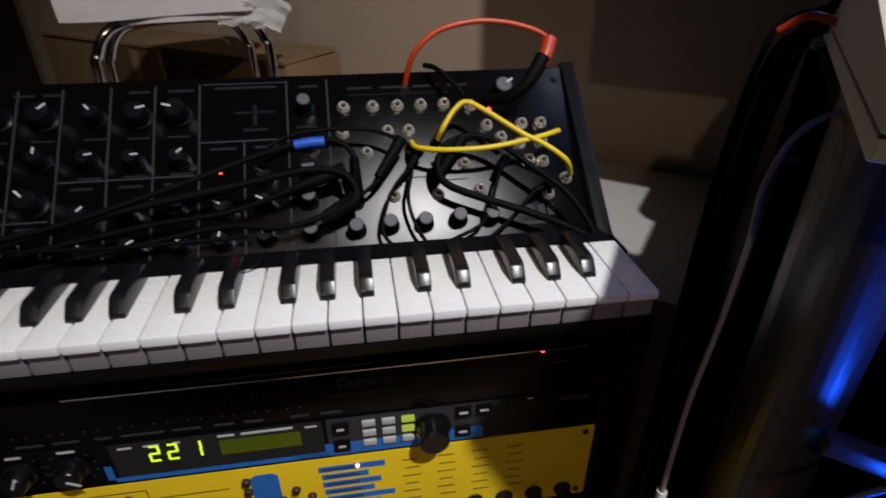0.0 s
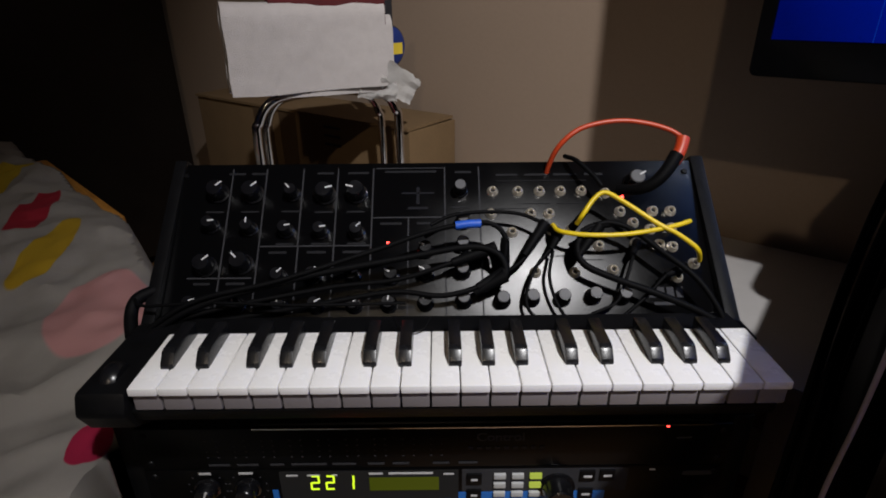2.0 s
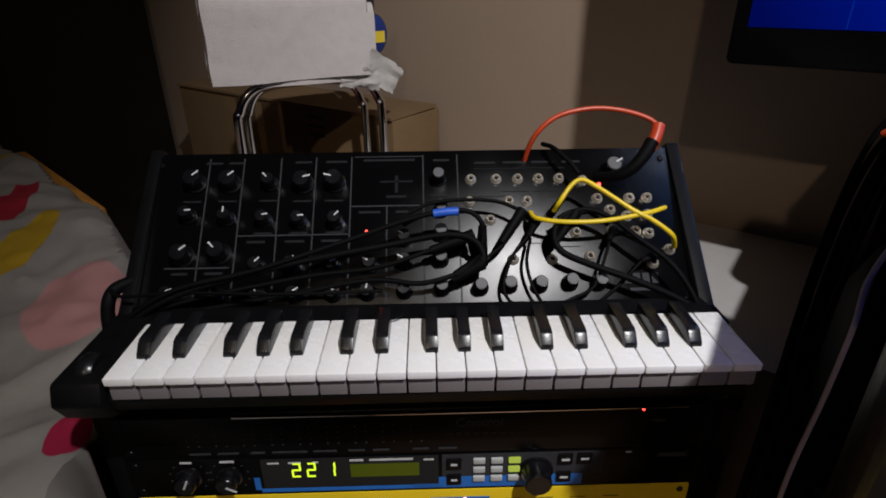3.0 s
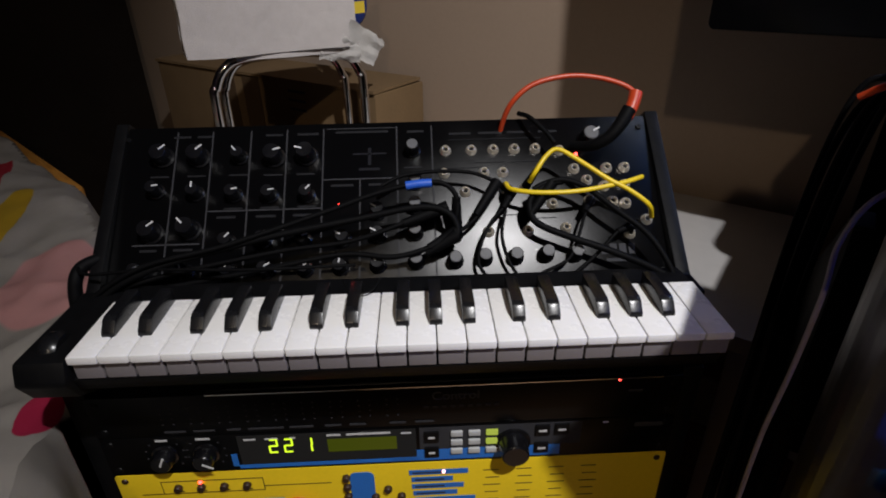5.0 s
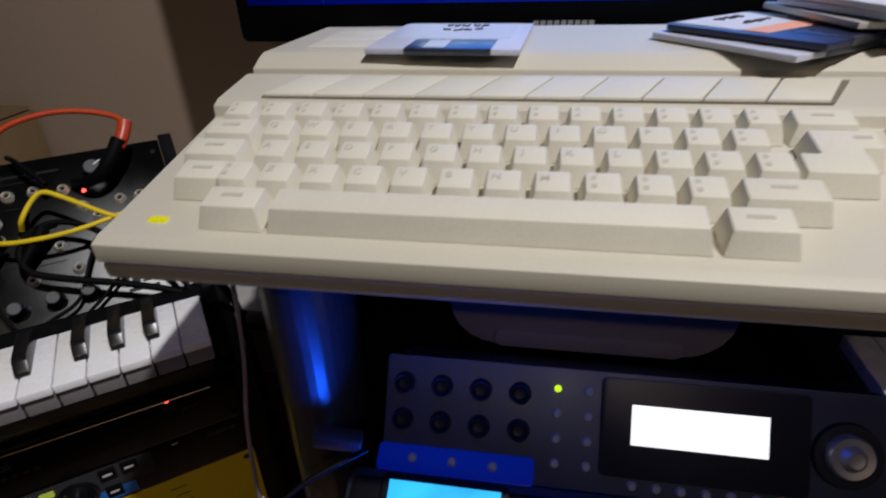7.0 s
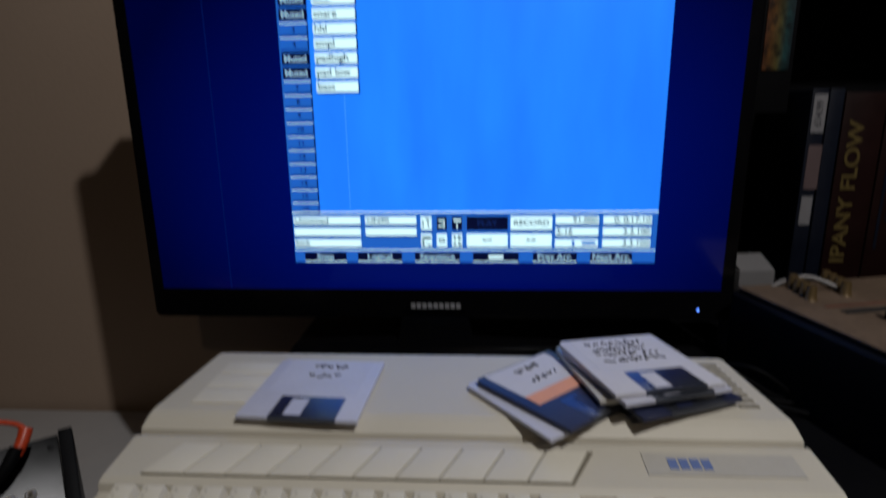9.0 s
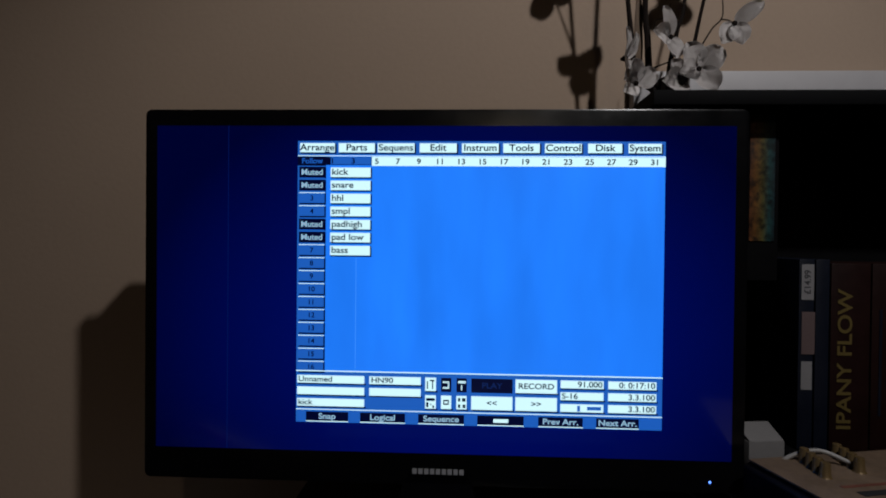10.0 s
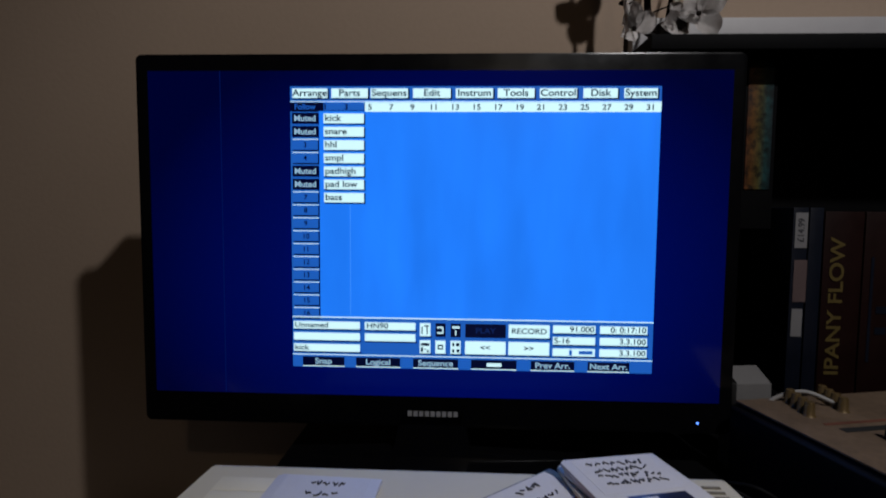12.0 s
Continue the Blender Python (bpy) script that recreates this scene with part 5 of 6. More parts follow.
bars([(0.003, 0.020, 0.212, 0.262)], DIMLABEL, s1, "price_sticker", pose(0, -0.0003, 0, 90))
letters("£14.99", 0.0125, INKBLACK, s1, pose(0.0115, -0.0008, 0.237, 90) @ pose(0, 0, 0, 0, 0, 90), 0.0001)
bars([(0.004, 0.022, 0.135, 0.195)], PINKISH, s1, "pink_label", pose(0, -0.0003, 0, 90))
bars([(0.004, 0.019, 0.085, 0.125)], DIMLABEL, s1, "pale_label", pose(0, -0.0003, 0, 90))
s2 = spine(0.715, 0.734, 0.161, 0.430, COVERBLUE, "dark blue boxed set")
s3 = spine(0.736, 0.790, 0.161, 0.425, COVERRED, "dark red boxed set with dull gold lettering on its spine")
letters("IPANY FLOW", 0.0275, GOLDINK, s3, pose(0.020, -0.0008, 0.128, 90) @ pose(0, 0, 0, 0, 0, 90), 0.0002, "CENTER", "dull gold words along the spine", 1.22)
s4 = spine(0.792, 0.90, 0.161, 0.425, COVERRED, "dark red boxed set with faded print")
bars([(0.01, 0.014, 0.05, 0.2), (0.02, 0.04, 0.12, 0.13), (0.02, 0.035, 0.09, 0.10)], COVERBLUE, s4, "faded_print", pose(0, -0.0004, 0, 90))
hp = thing("headphones", desk(0.885, 0.53, 0.115), "black headphones lying on the stand", "headphones")
part("ear_cup", moved(lathe([(0, 0.03), (0.03, 0.03), (0.038, 0.02), (0.038, 0), (0.03, -0.008), (0, -0.008)], 24), pose(0, 0, 0.035, 70, 0, 0)), PLASTIC, hp)
part("ear_pad", moved(lathe([(0.018, 0.0), (0.026, 0.008), (0.034, 0.004), (0.036, -0.002), (0.02, -0.006)], 24), pose(0, -0.030, 0.046, 70, 0, 0)), SATIN, hp)
part("headband", tube([(0.0, 0.0, 0.05), (0.05, 0.03, 0.09), (0.12, 0.04, 0.08), (0.16, 0.03, 0.03)], 0.006), PLASTIC, hp)
mix = thing("mixer", desk(0.603, 0.235, 0.098) @ pose(0, 0, 0, 0, 0, 13), "brown-topped small audio mixer with worn brass knobs", "audio mixer")
part("case", prism([(0, 0), (0.32, 0), (0.32, 0.092), (0.31, 0.098), (0.01, 0.098), (0, 0.092)], 0.232, "y", 0, 0.003), PLASTIC, mix)
part("top_panel", box(0.004, 0.316, 0.004, 0.228, 0.0982, 0.101, 0.001), MIXERBROWN, mix)
MK = mesh_of(lathe([(0, 0.016), (0.0044, 0.016), (0.0050, 0.0145), (0.0058, 0.002), (0.0072, 0), (0, 0)], 16), "knob", BRASSY)
for r in range(2):
    for c in range(4):
        part("knob", MK, None, mix, "", pose(0.062 + r * 0.050 - c * 0.004, 0.210 + r * 0.006 - c * 0.0135, 0.101))
part("fader_slot", box(0.050, 0.28, 0.122, 0.132, 0.101, 0.1016), HOLE, mix)
part("red_line", box(0.045, 0.20, 0.142, 0.147, 0.101, 0.1014), FADEDRED, mix)
part("switch", tube([(0.075, 0.100, 0.101), (0.076, 0.098, 0.124)], (0.004, 0.0035), 8, 3), PLASTIC, mix)
band = solid("window_ledge", box(0.50, 1.60, WALL_V - 0.03, WALL_V, 0.66, 0.740, 0.004), LEDGE, DESK, "white painted ledge along the wall above the shelf unit", "ledge", kind="structure")

# ---- silk flowers behind the television ----
vase = thing("flower_arrangement", desk(0.50, 0.63, 0.655), "pale silk flowers on dark twigs in a smoky glass pot", "artificial flowers")
part("pot", lathe([(0, 0), (0.020, 0), (0.022, 0.004), (0.022, 0.028), (0.023, 0.036), (0.0215, 0.037), (0.0205, 0.028), (0.019, 0.006), (0, 0.005)], 28), SMOKYGLASS, vase, "smoky pot", pose(0.024, 0, 0))
part("filling", lathe([(0, 0.022), (0.010, 0.023), (0.017, 0.019), (0.019, 0.014), (0.017, 0.006), (0, 0.0055)], 20), STEM, vase, "dark filling", pose(0.024, 0, 0))
rng = random.Random(11)
twigs = [([(-0.004, 0, 0.02), (-0.030, 0.002, 0.045), (-0.037, 0.002, 0.10), (-0.043, 0.004, 0.16), (-0.060, 0.01, 0.34)], .0048), ([(0.006, 0.005, 0.02), (-0.010, 0.0, 0.045), (-0.013, 0.004, 0.10), (-0.017, 0.004, 0.16), (-0.010, 0, 0.38)], .0058),
         ([(0.016, 0, 0.02), (0.020, 0.004, 0.06), (0.029, 0.0, 0.11), (0.040, 0.002, 0.16), (0.050, 0.01, 0.36)], .0040), ([(0.022, -0.004, 0.02), (0.044, 0.0, 0.05), (0.055, 0.004, 0.09), (0.067, 0.004, 0.15), (0.100, 0.0, 0.30)], .0036),
         ([(0.046, 0.0, 0.055), (0.060, -0.003, 0.080), (0.076, -0.006, 0.108), (0.088, -0.008, 0.121), (0.092, -0.004, 0.142), (0.088, 0, 0.20)], .0013), ([(0.088, -0.008, 0.121), (0.098, -0.009, 0.119), (0.106, -0.010, 0.114)], .0012),
         ([(-0.013, 0.004, 0.05), (0.000, -0.004, 0.055), (0.016, -0.008, 0.060)], .0016), ([(0.026, 0, 0.090), (0.020, -0.006, 0.092), (0.014, -0.010, 0.094)], .0018), ([(0.040, 0, 0.05), (0.062, -0.008, 0.045), (0.068, -0.012, 0.046)], .0016),
         ([(-0.037, 0.0, 0.09), (-0.045, 0.0, 0.076), (-0.049, -0.004, 0.066)], .0015), ([(-0.045, 0.01, 0.17), (-0.040, 0.01, 0.19), (-0.035, 0.008, 0.205)], .0018), ([(-0.050, 0.01, 0.22), (-0.07, 0.02, 0.26), (-0.09, 0.02, 0.31)], .0020),
         ([(-0.004, 0.006, 0.11), (-0.001, 0.006, 0.125), (0.008, 0.006, 0.128), (0.018, 0.006, 0.135), (0.020, 0.006, 0.15)], .0008)]
for pts, r in twigs:
    part("twig", tube(pts, (r, r * 0.6), 8, 6), STEM, vase)
part("dry_leaf", prism([(-0.028, 0.030), (-0.019, 0.028), (-0.017, 0.09), (-0.019, 0.15), (-0.024, 0.19), (-0.029, 0.14), (-0.031, 0.08)], 0.0012, "y", 0.012, 0.0003), DRYLEAF, vase, "dry brown leaf blade")


def petal_mesh(length, width):
    """A silk petal: narrow at the stalk, broad and cupped near the tip, with a wavy rim."""
    bm = bmesh.new()
    grid = []
    for i in range(10):
        t = i / 9
        w = width * (0.16 + 0.84 * math.sin(math.pi * min(1, t ** 0.8 * 0.86 + 0.06)) ** 0.8) * (0.55 if i == 9 else 1)
        row = []
        for j in range(7):
            c = j / 3 - 1
            row.append(bm.verts.new((w * c * 0.5, length * (t - 0.05 * c * c * t), 0.10 * length * math.sin(t * 2.6) + 0.16 * width * c * c + 0.03 * width * math.sin(5 * c + 9 * t))))
        grid.append(row)
    for a, b in zip(grid, grid[1:]):
        for j in range(6):
            bm.faces.new((a[j], a[j + 1], b[j + 1], b[j]))
    bmesh.ops.solidify(bm, geom=bm.faces[:], thickness=0.0005)
    return mesh_of(bm, "petal", PETAL)


PETALS = [petal_mesh(0.034, 0.031), petal_mesh(0.040, 0.037), petal_mesh(0.043, 0.024)]
# place of the flower's heart, its turn, and for each petal: shape, angle from upright, lean to the viewer
BLOOMS = (((0.053, -0.018, 0.046), 0, ((1, 32, 30), (1, -48, 25), (1, -150, 40), (0, 105, 55))),
          ((-0.049, -0.008, 0.065), 55, ((2, 25, 20), (2, -20, 35), (1, 175, 30), (2, 150, 20))),
          ((0.014, -0.012, 0.094), 20, ((0, 85, 30), (2, 25, 20), (0, 185, 40))),
          ((0.106, -0.010, 0.114), -10, ((0, 150, 25), (0, -165, 30), (2, -55, 20))),
          ((0.030, -0.016, 0.030), 10, ((1, 100, 60), (0, 150, 55), (0, 40, 40))),
          ((-0.034, -0.010, 0.028), 25, ((0, 20, 35), (0, -60, 40), (0, 120, 40))),
          ((-0.035, 0.006, 0.205), 10, ((1, 60, 20), (1, -40, 20), (1, 180, 25))),
          ((-0.090, 0.018, 0.31), 0, ((1, 150, 20), (0, 30, 25), (1, -80, 20))),
          ((0.095, 0.0, 0.30), 15, ((1, 0, 25), (1, 120, 25), (1, -120, 25))))
for at, turn, petals in BLOOMS:
    fl = part("flower", lathe([(0, 0.005), (0.003, 0.004), (0.0045, 0), (0.002, -0.006), (0, -0.007)], 10), STEM, vase, "pale silk blossom with a dark heart", pose(*at, 90, 0, turn))
    for shape, ang, lean in petals:
        part("petal", PETALS[shape], None, fl, "", pose(0, 0, 0, 0, 0, ang) @ pose(0, 0.002, 0, lean * 0.35))

# ---- loose cables and paper ----
def crumple(w, h, seed, amp=0.012):
    bm = bmesh.new()
    g = [[bm.verts.new((w * (i / 10 - 0.5), amp * noise.noise(Vector((i * 0.24, j * 0.30, seed))) * 2.2, h * (j / 10 - 0.5) + 0.004 * noise.noise(Vector((i * 0.9, seed, j * 0.4))))) for j in range(11)] for i in range(11)]
    for i in range(10):
        for j in range(10):
            bm.faces.new((g[i][j], g[i + 1][j], g[i + 1][j + 1], g[i][j + 1]))
    bmesh.ops.solidify(bm, geom=bm.faces[:], thickness=0.0012)
    return bm


def cable(points, r, mat, label, group="loose cables"):
    ob = thing("cable", pose(0, 0, K), label, "cable", group)
    part("wire", tube(points, r, 10), mat, ob)
    return ob


def dp(u, v, z):
    q = pose(0.416, -0.127, 0, 0, 0, YAW) @ Vector((u, v, z))
    return (q.x, q.y, q.z)


mc = cable([dp(0.03, 0.12, 0.1285), dp(-0.008, 0.106, 0.115), (0.464, -0.032, 0.085), (0.464, -0.033, 0.05), (0.459, -0.036, 0.0), (0.450, -0.041, -0.05), (0.445, -0.046, -0.10), (0.443, -0.049, -0.16), (0.443, -0.05, -0.30), (0.45, -0.04, -0.62)], 0.0016, MAUVE, "pale mauve cable hanging down beside the rack")
part("plug", tube([(0.444, -0.0475, -0.125), (0.443, -0.049, -0.16), (0.443, -0.0495, -0.20)], 0.0034, 10, 4), TISSUE, mc, "white plug")
cable([dp(0.075, 0.06, -0.03), dp(0.04, 0.03, -0.035), dp(0.01, 0.0, -0.06), (0.455, -0.075, -0.14), (0.45, -0.06, -0.4)], 0.0017, RUBBER, "thin dark cable running down from the module")
us = thing("cable_plug", desk(0.052, 0.070, -0.035) @ pose(0, 0, 0, 0, 10, 8), "grey moulded connector on a thin cable", "plug")
part("body", box(-0.016, 0.016, -0.006, 0.006, -0.005, 0.005, 0.002), STANDGREY, us)
for i, (a, b, c) in enumerate(((0.0, 0.04, 0.0), (0.012, 0.05, 0.01), (-0.012, 0.06, -0.006), (0.02, 0.03, 0.015), (-0.02, 0.05, 0.008))):
    cable([dp(0.0 + a * 0.3, 0.21 + b, 0.140 + c), dp(-0.022 + a * 0.5, 0.21 + b, 0.125 + c), dp(-0.034 + a * 0.5, 0.20 + b, 0.03), dp(-0.036 + a * 0.5, 0.18 + b * 0.8, -0.15), dp(-0.03 + a, 0.17 + b, -0.45)], 0.0034 - 0.0003 * i, RUBBER, "black cable hanging behind the computer")
cable([dp(0.0, 0.22, 0.145), dp(-0.016, 0.22, 0.148), dp(-0.030, 0.225, 0.138)], 0.0026, ORANGECABLE, "short end of an orange cable behind the computer")
cable([(0.440, 0.112, -0.010), (0.456, 0.114, -0.014), (0.466, 0.116, -0.034), (0.472, 0.118, -0.07), (0.476, 0.12, -0.20), (0.48, 0.12, -0.6)], 0.0036, RUBBER, "thick black cable hanging from the synthesizer")
cable([(0.200, 0.072, 0.008), (0.195, 0.062, 0.005), (0.186, 0.059, 0.004), (0.177, 0.062, 0.005), (0.172, 0.072, 0.008)], 0.0008, RUBBER, "loop of thin cable on the keys")
cable([(-0.048, 0.118, 0.004), (-0.044, 0.106, 0.006), (-0.030, 0.098, 0.006), (0.02, 0.095, 0.010), (0.10, 0.088, 0.011), (0.18, 0.090, 0.011)], 0.0014, RUBBER, "thin cable lying behind the keys")
cable([(-0.036, 0.124, 0.006), (-0.047, 0.114, 0.003), (-0.050, 0.104, -0.008), (-0.052, 0.100, -0.035), (-0.068, 0.115, -0.12), (-0.078, 0.15, -0.5)], 0.0055, RUBBER, "black cable hanging beside the rack")
cable([dp(0.66, 0.44, 0.204), dp(0.63, 0.455, 0.212), dp(0.595, 0.462, 0.195), dp(0.575, 0.46, 0.16), dp(0.57, 0.47, 0.102)], 0.0026, GREYCABLE, "white cable behind the mixer")
for i in range(4):
    cable([dp(0.40 + i * 0.03, 0.44, 0.104), dp(0.46 + i * 0.025, 0.40 - i * 0.01, 0.118 + 0.006 * i), dp(0.52 + i * 0.02, 0.36, 0.108), dp(0.58, 0.33 + i * 0.02, 0.104)], 0.0026, RUBBER, "tangled black cable on the stand")
carton = thing("small_carton", desk(0.568, 0.482, 0.0985, 0, 0, 8), "small pale grey carton with an open flap behind the mixer", "carton")
part("box", box(0, 0.046, 0, 0.034, 0, 0.112, 0.0012), PALECARD, carton)
part("flap", prism([(0.0, 0.112), (0.002, 0.1135), (0.030, 0.127), (0.031, 0.1255)], 0.044, "x", 0.001, 0.0003), PALECARD, carton, "raised flap")
pp = solid("paper_scrap", crumple(0.026, 0.034, 6.5, 0.004), PAPER, desk(0.588, 0.468, 0.160, 20, 0, 10), "crumpled scrap of white paper tucked beside the television", "paper")

# ---- chair with towel ----
CH = pose(0.020, 0.735, 0, 0, 0, 27)
CHC = CH @ pose(-0.011, 0, 0)
chair = thing("chair", CHC, "chrome tube chair with a towel over its backrest", "chair")
W2 = 0.134
zt = K + 0.075
def arch(w, y, top):
    return [(-w, y, 0.01), (-w, y, 0.3), (-w, y, top - 0.09), (-w * 0.95, y, top - 0.042), (-w * 0.80, y, top - 0.012), (-w * 0.55, y, top), (0, y, top + 0.003), (w * 0.55, y, top), (w * 0.80, y, top - 0.012), (w * 0.95, y, top - 0.042), (w, y, top - 0.09), (w, y, 0.3), (w, y, 0.01)]
part("outer_tube", tube(arch(W2, 0, zt), 0.0085, 12), CHROME, chair, "bent chrome tube")
part("inner_tube", tube(arch(W2 - 0.022, 0.035, zt - 0.008), 0.007, 12), CHROME, chair, "bent chrome tube")
part("seat", prism([(x - W2, y - 0.32) for x, y in rounded(2 * W2, 0.31, 0.03)], 0.03, "z", 0.42, 0.008), MAROON, chair)
for x in (-W2 + 0.01, W2 - 0.01):
    part("leg", tube([(x, -0.29, 0.0), (x, -0.29, 0.25), (x, -0.27, 0.42)], 0.0085, 10), CHROME, chair)
part("backrest", prism([(x - W2 * 0.8, z + zt + 0.012) for x, z in rounded(W2 * 1.6, 0.14, 0.03)], 0.012, "y", 0.010, 0.003), MAROON, chair, "dark red backrest")


def draped(w, top, drop0, drop1, thick, seed):
    """A folded cloth hanging over a bar: front and back leaves joined over the top, with soft waves."""
    bm = bmesh.new()
    rows = []
    prof = []
    n = 16
    for i in range(n + 1):
        prof.append((-thick, -drop0 + drop0 * i / n))
    for a in range(150, -1, -30):
        prof.append((thick * math.cos(radians(180 - (180 - a))), thick * math.sin(radians(a))))
    for i in range(1, n + 1):
        prof.append((thick, -drop1 * i / n))
    for j in range(41):
        x = (j / 40 - 0.5) * w
        row = []
        for k, (y, z) in enumerate(prof):
            wob = noise.noise(Vector((x * 9 + seed, z * 7, y * 30))) * 0.008 + noise.noise(Vector((x * 40, z * 40, seed))) * 0.0015
            row.append(bm.verts.new((x + 0.006 * noise.noise(Vector((z * 14, seed, 3))) * (1 if abs(x) > w * 0.4 else 0.3), y + wob, top + z + 0.004 * noise.noise(Vector((x * 8, seed, 1))))))
        rows.append(row)
    for a, b in zip(rows, rows[1:]):
        for k in range(len(prof) - 1):
            bm.faces.new((a[k], a[k + 1], b[k + 1], b[k]))
    bmesh.ops.recalc_face_normals(bm, faces=bm.faces[:])
    bmesh.ops.solidify(bm, geom=bm.faces[:], thickness=0.006)
    return bm


towel = thing("towel", CH, "folded white terry towel hung over the chair's backrest", "towel")
part("upper_fold", moved(draped(0.272, K + 0.204, 0.122, 0.12, 0.022, 2.0), pose(-0.040, 0, 0)), TOWEL, towel)
part("lower_fold", moved(draped(0.215, K + 0.186, 0.114, 0.11, 0.016, 5.0), pose(0.005, 0, 0)), TOWEL, towel)
red = solid("folded_cloth", draped(0.20, K + 0.240, 0.06, 0.05, 0.014, 7.0), MAROON, CH, "dark red cloth folded over the towel", "cloth")
tin = thing("tin", CH @ pose(0.119, 0.030, K + 0.145, 90, 0, 20), "round blue tin with a yellow label hanging beside the towel", "tin")
part("body", lathe([(0, 0.012), (0.031, 0.012), (0.035, 0.009), (0.035, -0.009), (0.031, -0.012), (0, -0.012)], 32), TINBLUE, tin)
part("label", box(-0.016, 0.026, -0.014, 0.006, 0.0121, 0.0126), TINYELLOW, tin, "yellow label")
part("rim", lathe([(0.035, -0.009), (0.0375, -0.007), (0.0375, 0.007), (0.035, 0.009)], 32), INKBLACK, tin)
part("strap", box(-0.012, 0.012, 0.031, 0.10, -0.004, 0.004, 0.002), INKBLACK, tin, "black strap")


ts = thing("tissue", CH @ pose(0.118, -0.018, K + 0.085, 0, 35, 0), "crumpled white tissue tucked beside the towel", "tissue")
part("sheet", crumple(0.075, 0.050, 1.5, 0.007), TISSUE, ts)
part("sheet", moved(crumple(0.075, 0.036, 4.5, 0.006), pose(-0.026, 0.004, -0.030, 0, -25, 0)), TISSUE, ts)

# ---- cardboard box behind the chair ----
cb = thing("cardboard_box", DESK @ pose(-1.58, 0.60, -K, 0, 0, 0), "brown cardboard box against the wall behind the chair", "cardboard box")
part("carton", box(0, 0.78, 0, 0.16, 0, K - 0.022, 0.004), CARD, cb)
part("flap", prism([(-0.005, K - 0.021), (0.15, K - 0.018), (0.15, K - 0.012), (-0.005, K - 0.015)], 0.78, "x", 0), CARD, cb, "half open flap")
part("tape", box(0.36, 0.42, -0.002, 0.0, 0.2, K - 0.023), CARDTAPESHADE, cb)
bars([(0.52, 0.575, K - 0.045 - i * 0.020, K - 0.039 - i * 0.020) for i in range(3)], INKBLACK, cb, "vent_slots", pose(0, -0.001, 0, 90))
# thin dark strip that stands in for a shadow on the carton
part("painted_shade", box(0.26, 0.33, -0.003, 0.0, 0.2, K - 0.023), CARDTAPESHADE, cb)

# ---- bed side: duvet, pine cabinet, wardrobe ----
cab = thing("bedside_cabinet", pose(-0.393, 0.703, 0, 0, 0, 135), "orange pine bedside cabinet", "cabinet")
part("top", prism(rounded(0.60, 0.32, 0.012), 0.024, "z", K - 0.174, 0.004), PINE, cab)
part("body", box(0.02, 0.58, 0.02, 0.30, 0.0, K - 0.174, 0.002), PINE, cab)
part("drawer_front", box(0.008, 0.02, 0.035, 0.285, K - 0.36, K - 0.20, 0.003), PINE, cab)
wd = thing("wardrobe", DESK @ pose(-2.55, 0.10, -K), "dark wardrobe beyond the bed", "wardrobe")
part("carcass", box(0, 0.60, 0, 0.65, 0.05, 2.1, 0.004), DARKWOOD, wd)
for i in range(2):
    part("door", box(0.02 + i * 0.285, 0.295 + i * 0.285, -0.018, -0.001, 0.06, 2.09, 0.003), DARKWOOD, wd)
bed = thing("bed", pose(-0.62, 0.24, 0, 0, 0, 8), "low bed base under the spotted duvet", "bed")
part("base", box(-0.85, 0.26, -0.20, 0.42, 0.0, 0.30, 0.02), DARKWOOD, bed)

spots = bpy.data.materials.new("spotted_duvet_cotton")
spots.use_nodes = True
tr, pr = spots.node_tree, spots.node_tree.nodes["Principled BSDF"]
pr.inputs["Roughness"].default_value = 0.95
geo = tr.nodes.new("ShaderNodeTexCoord")
weave = tr.nodes.new("ShaderNodeTexNoise")
weave.inputs["Scale"].default_value, weave.inputs["Detail"].default_value = 22, 8
base = tr.nodes.new("ShaderNodeValToRGB")
base.color_ramp.elements[0].color, base.color_ramp.elements[1].color = (0.30, 0.275, 0.245, 1), (0.42, 0.39, 0.36, 1)
tr.links.new(geo.outputs["Object"], weave.inputs["Vector"])
tr.links.new(weave.outputs["Fac"], base.inputs["Fac"])
last = base.outputs[0]
SPOTS = ((-0.190, 0.268, 0.056, 0.108, 27, (0.62, 0.32, 0.31)), (-0.350, 0.425, 0.028, 0.106, 10, (0.52, 0.33, 0.015)), (-0.470, 0.580, 0.030, 0.110, 17, (0.40, 0.015, 0.035)), (-0.700, 0.82, 0.05, 0.11, 15, (0.52, 0.36, 0.02)),
         (-0.270, -0.02, 0.085, 0.125, 0, (0.010, 0.014, 0.05)), (-0.080, 0.055, 0.012, 0.028, 0, (0.42, 0.012, 0.06)))
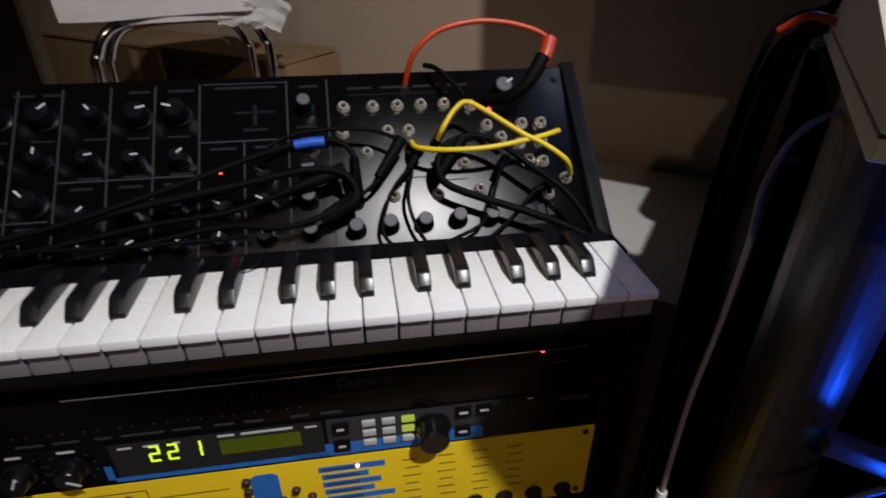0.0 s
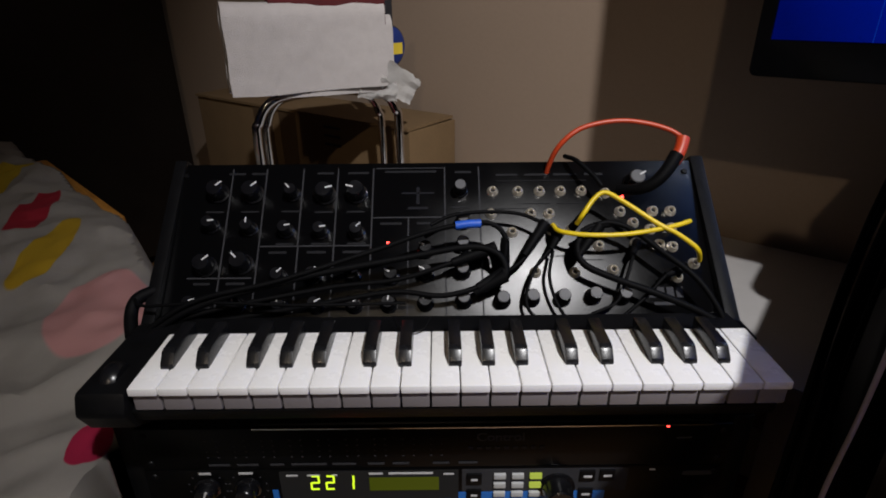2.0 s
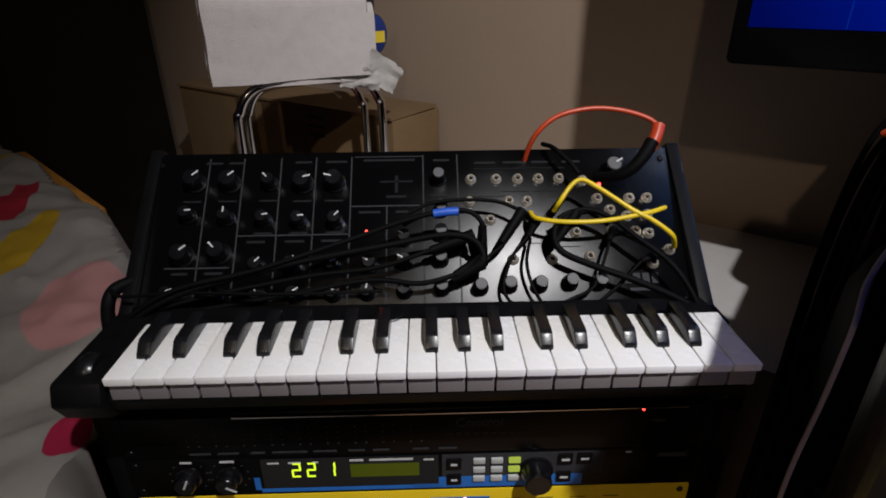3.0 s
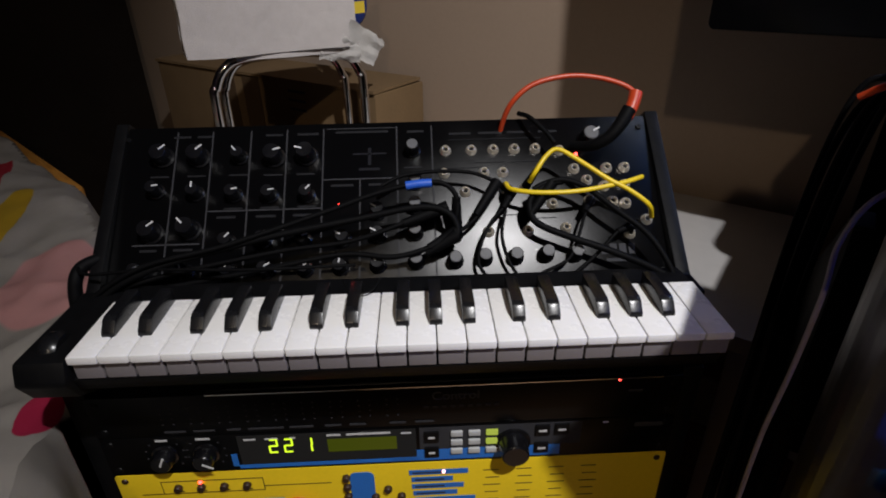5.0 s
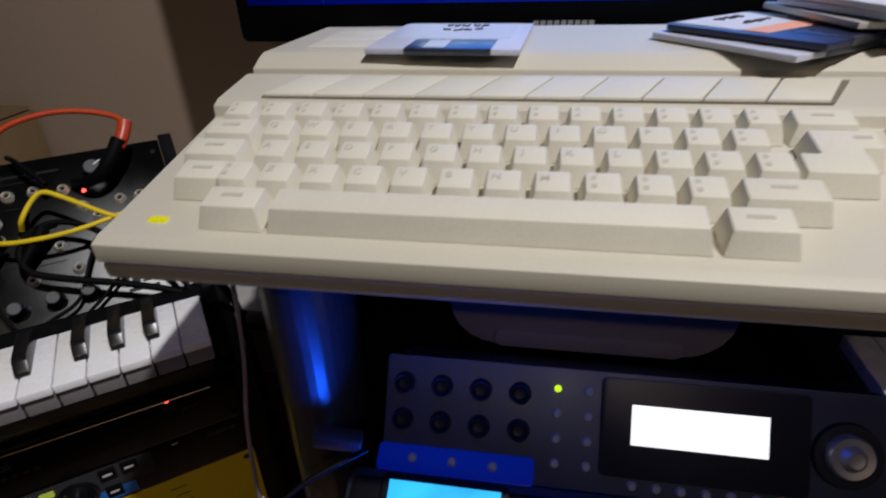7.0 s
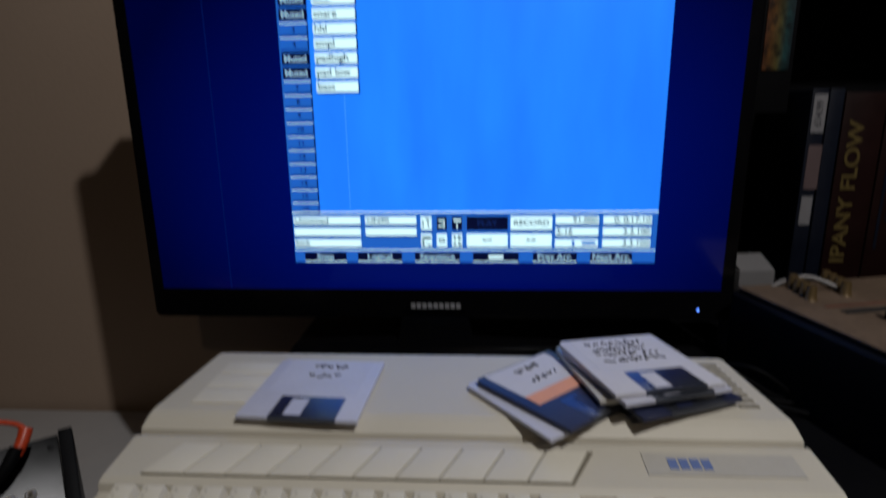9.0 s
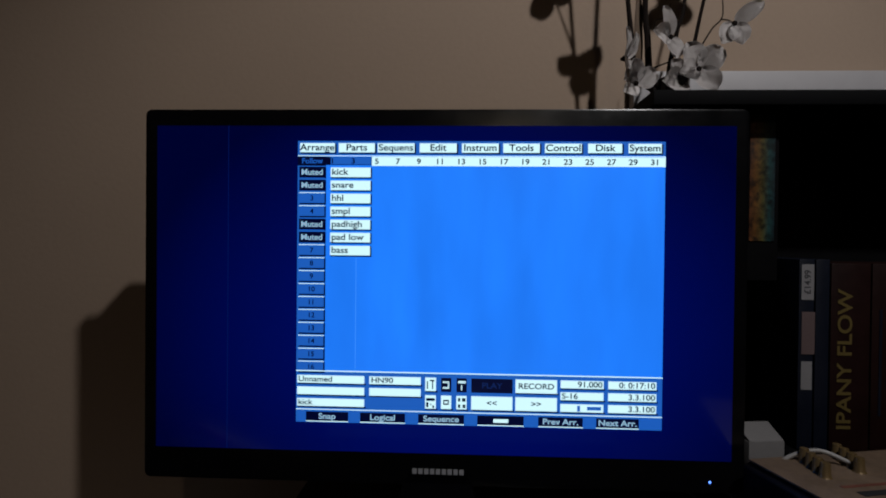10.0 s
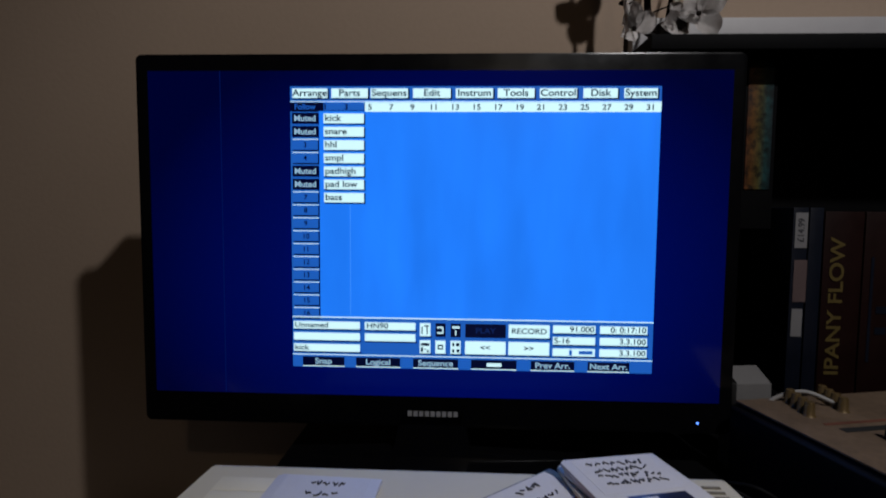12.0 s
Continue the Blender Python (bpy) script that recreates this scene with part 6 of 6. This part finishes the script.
for x, y, rx_, ry_, ang, colour in SPOTS:
    mp = tr.nodes.new("ShaderNodeMapping")
    mp.vector_type = "TEXTURE"
    mp.inputs["Location"].default_value, mp.inputs["Rotation"].default_value, mp.inputs["Scale"].default_value = (x, y, 0), (0, 0, radians(ang)), (rx_, ry_, 1000)
    ln = tr.nodes.new("ShaderNodeVectorMath")
    ln.operation = "LENGTH"
    rg = tr.nodes.new("ShaderNodeMapRange")
    rg.inputs["From Min"].default_value, rg.inputs["From Max"].default_value = 1.02, 0.96
    mx = tr.nodes.new("ShaderNodeMix")
    mx.data_type = "RGBA"
    mx.inputs["B"].default_value = (*colour, 1)
    tr.links.new(geo.outputs["Object"], mp.inputs["Vector"])
    tr.links.new(mp.outputs[0], ln.inputs[0])
    tr.links.new(ln.outputs["Value"], rg.inputs["Value"])
    tr.links.new(rg.outputs[0], mx.inputs["Factor"])
    tr.links.new(last, mx.inputs["A"])
    last = mx.outputs["Result"]
tr.links.new(last, pr.inputs["Base Color"])
bp = tr.nodes.new("ShaderNodeBump")
bp.inputs["Strength"].default_value = 0.8
tr.links.new(weave.outputs["Fac"], bp.inputs["Height"])
tr.links.new(bp.outputs[0], pr.inputs["Normal"])

duvet = bmesh.new()
NX, NY = 150, 150
gr = []
for i in range(NX + 1):
    col_ = []
    for j in range(NY + 1):
        x, y = -1.45 + 1.53 * i / NX, -0.45 + 1.57 * j / NY
        over = x - (-0.060 - 0.45 * max(0.0, y - 0.15) - 0.22 * max(0.0, y - 0.27) - 0.35 * max(0.0, y - 0.55))
        z = 0.548 - 3.0 * max(0.0, over) ** 1.15 - 0.5 * max(0.0, over + 0.05) ** 1.4 - 1.2 * max(0.0, -0.02 - y + 0.25 * min(0.0, x + 0.1)) ** 1.5
        fold = 1 - abs(noise.noise(Vector((x * 5 + y * 4, y * 9 - x * 4, 2.0))))
        crease = 1 - abs(noise.noise(Vector((x * 14 - y * 6, y * 13 + x * 5, 7.0))))
        z += 0.034 * (fold - 0.7) + 0.014 * (crease - 0.7) + 0.016 * noise.noise(Vector((x * 3, y * 3, 1.0))) + 0.012 * noise.noise(Vector((x * 11 + y * 5, y * 7, 5.0))) + 0.004 * noise.noise(Vector((x * 34, y * 26, 9.0)))
        lie = max(0.0, min(1.0, (y - 0.0) / 0.045))        # beside the rack the hanging edge is pressed flat
        col_.append(duvet.verts.new((min(x, -0.068) * lie + x * (1 - lie), y, max(0.02, z - 2.0 * max(0.0, over) ** 1.1))))
    gr.append(col_)
for i in range(NX):
    for j in range(NY):
        duvet.faces.new((gr[i][j], gr[i + 1][j], gr[i + 1][j + 1], gr[i][j + 1]))
bmesh.ops.solidify(duvet, geom=duvet.faces[:], thickness=0.012)
solid("duvet", duvet, spots, pose(0, 0, 0), "pale grey duvet with pink, yellow, crimson and navy spots", "duvet")

# ---- floor boards ----
BOARD = mesh_of(box(0.0008, 0.1192, 0, 3.80, -0.012, 0.0, 0.001), "floor_board", FLOORWOOD)
for i in range(40):
    part("floor_board", BOARD, None, floor, "", pose(-2.70 + i * 0.12, -2.92, 0))
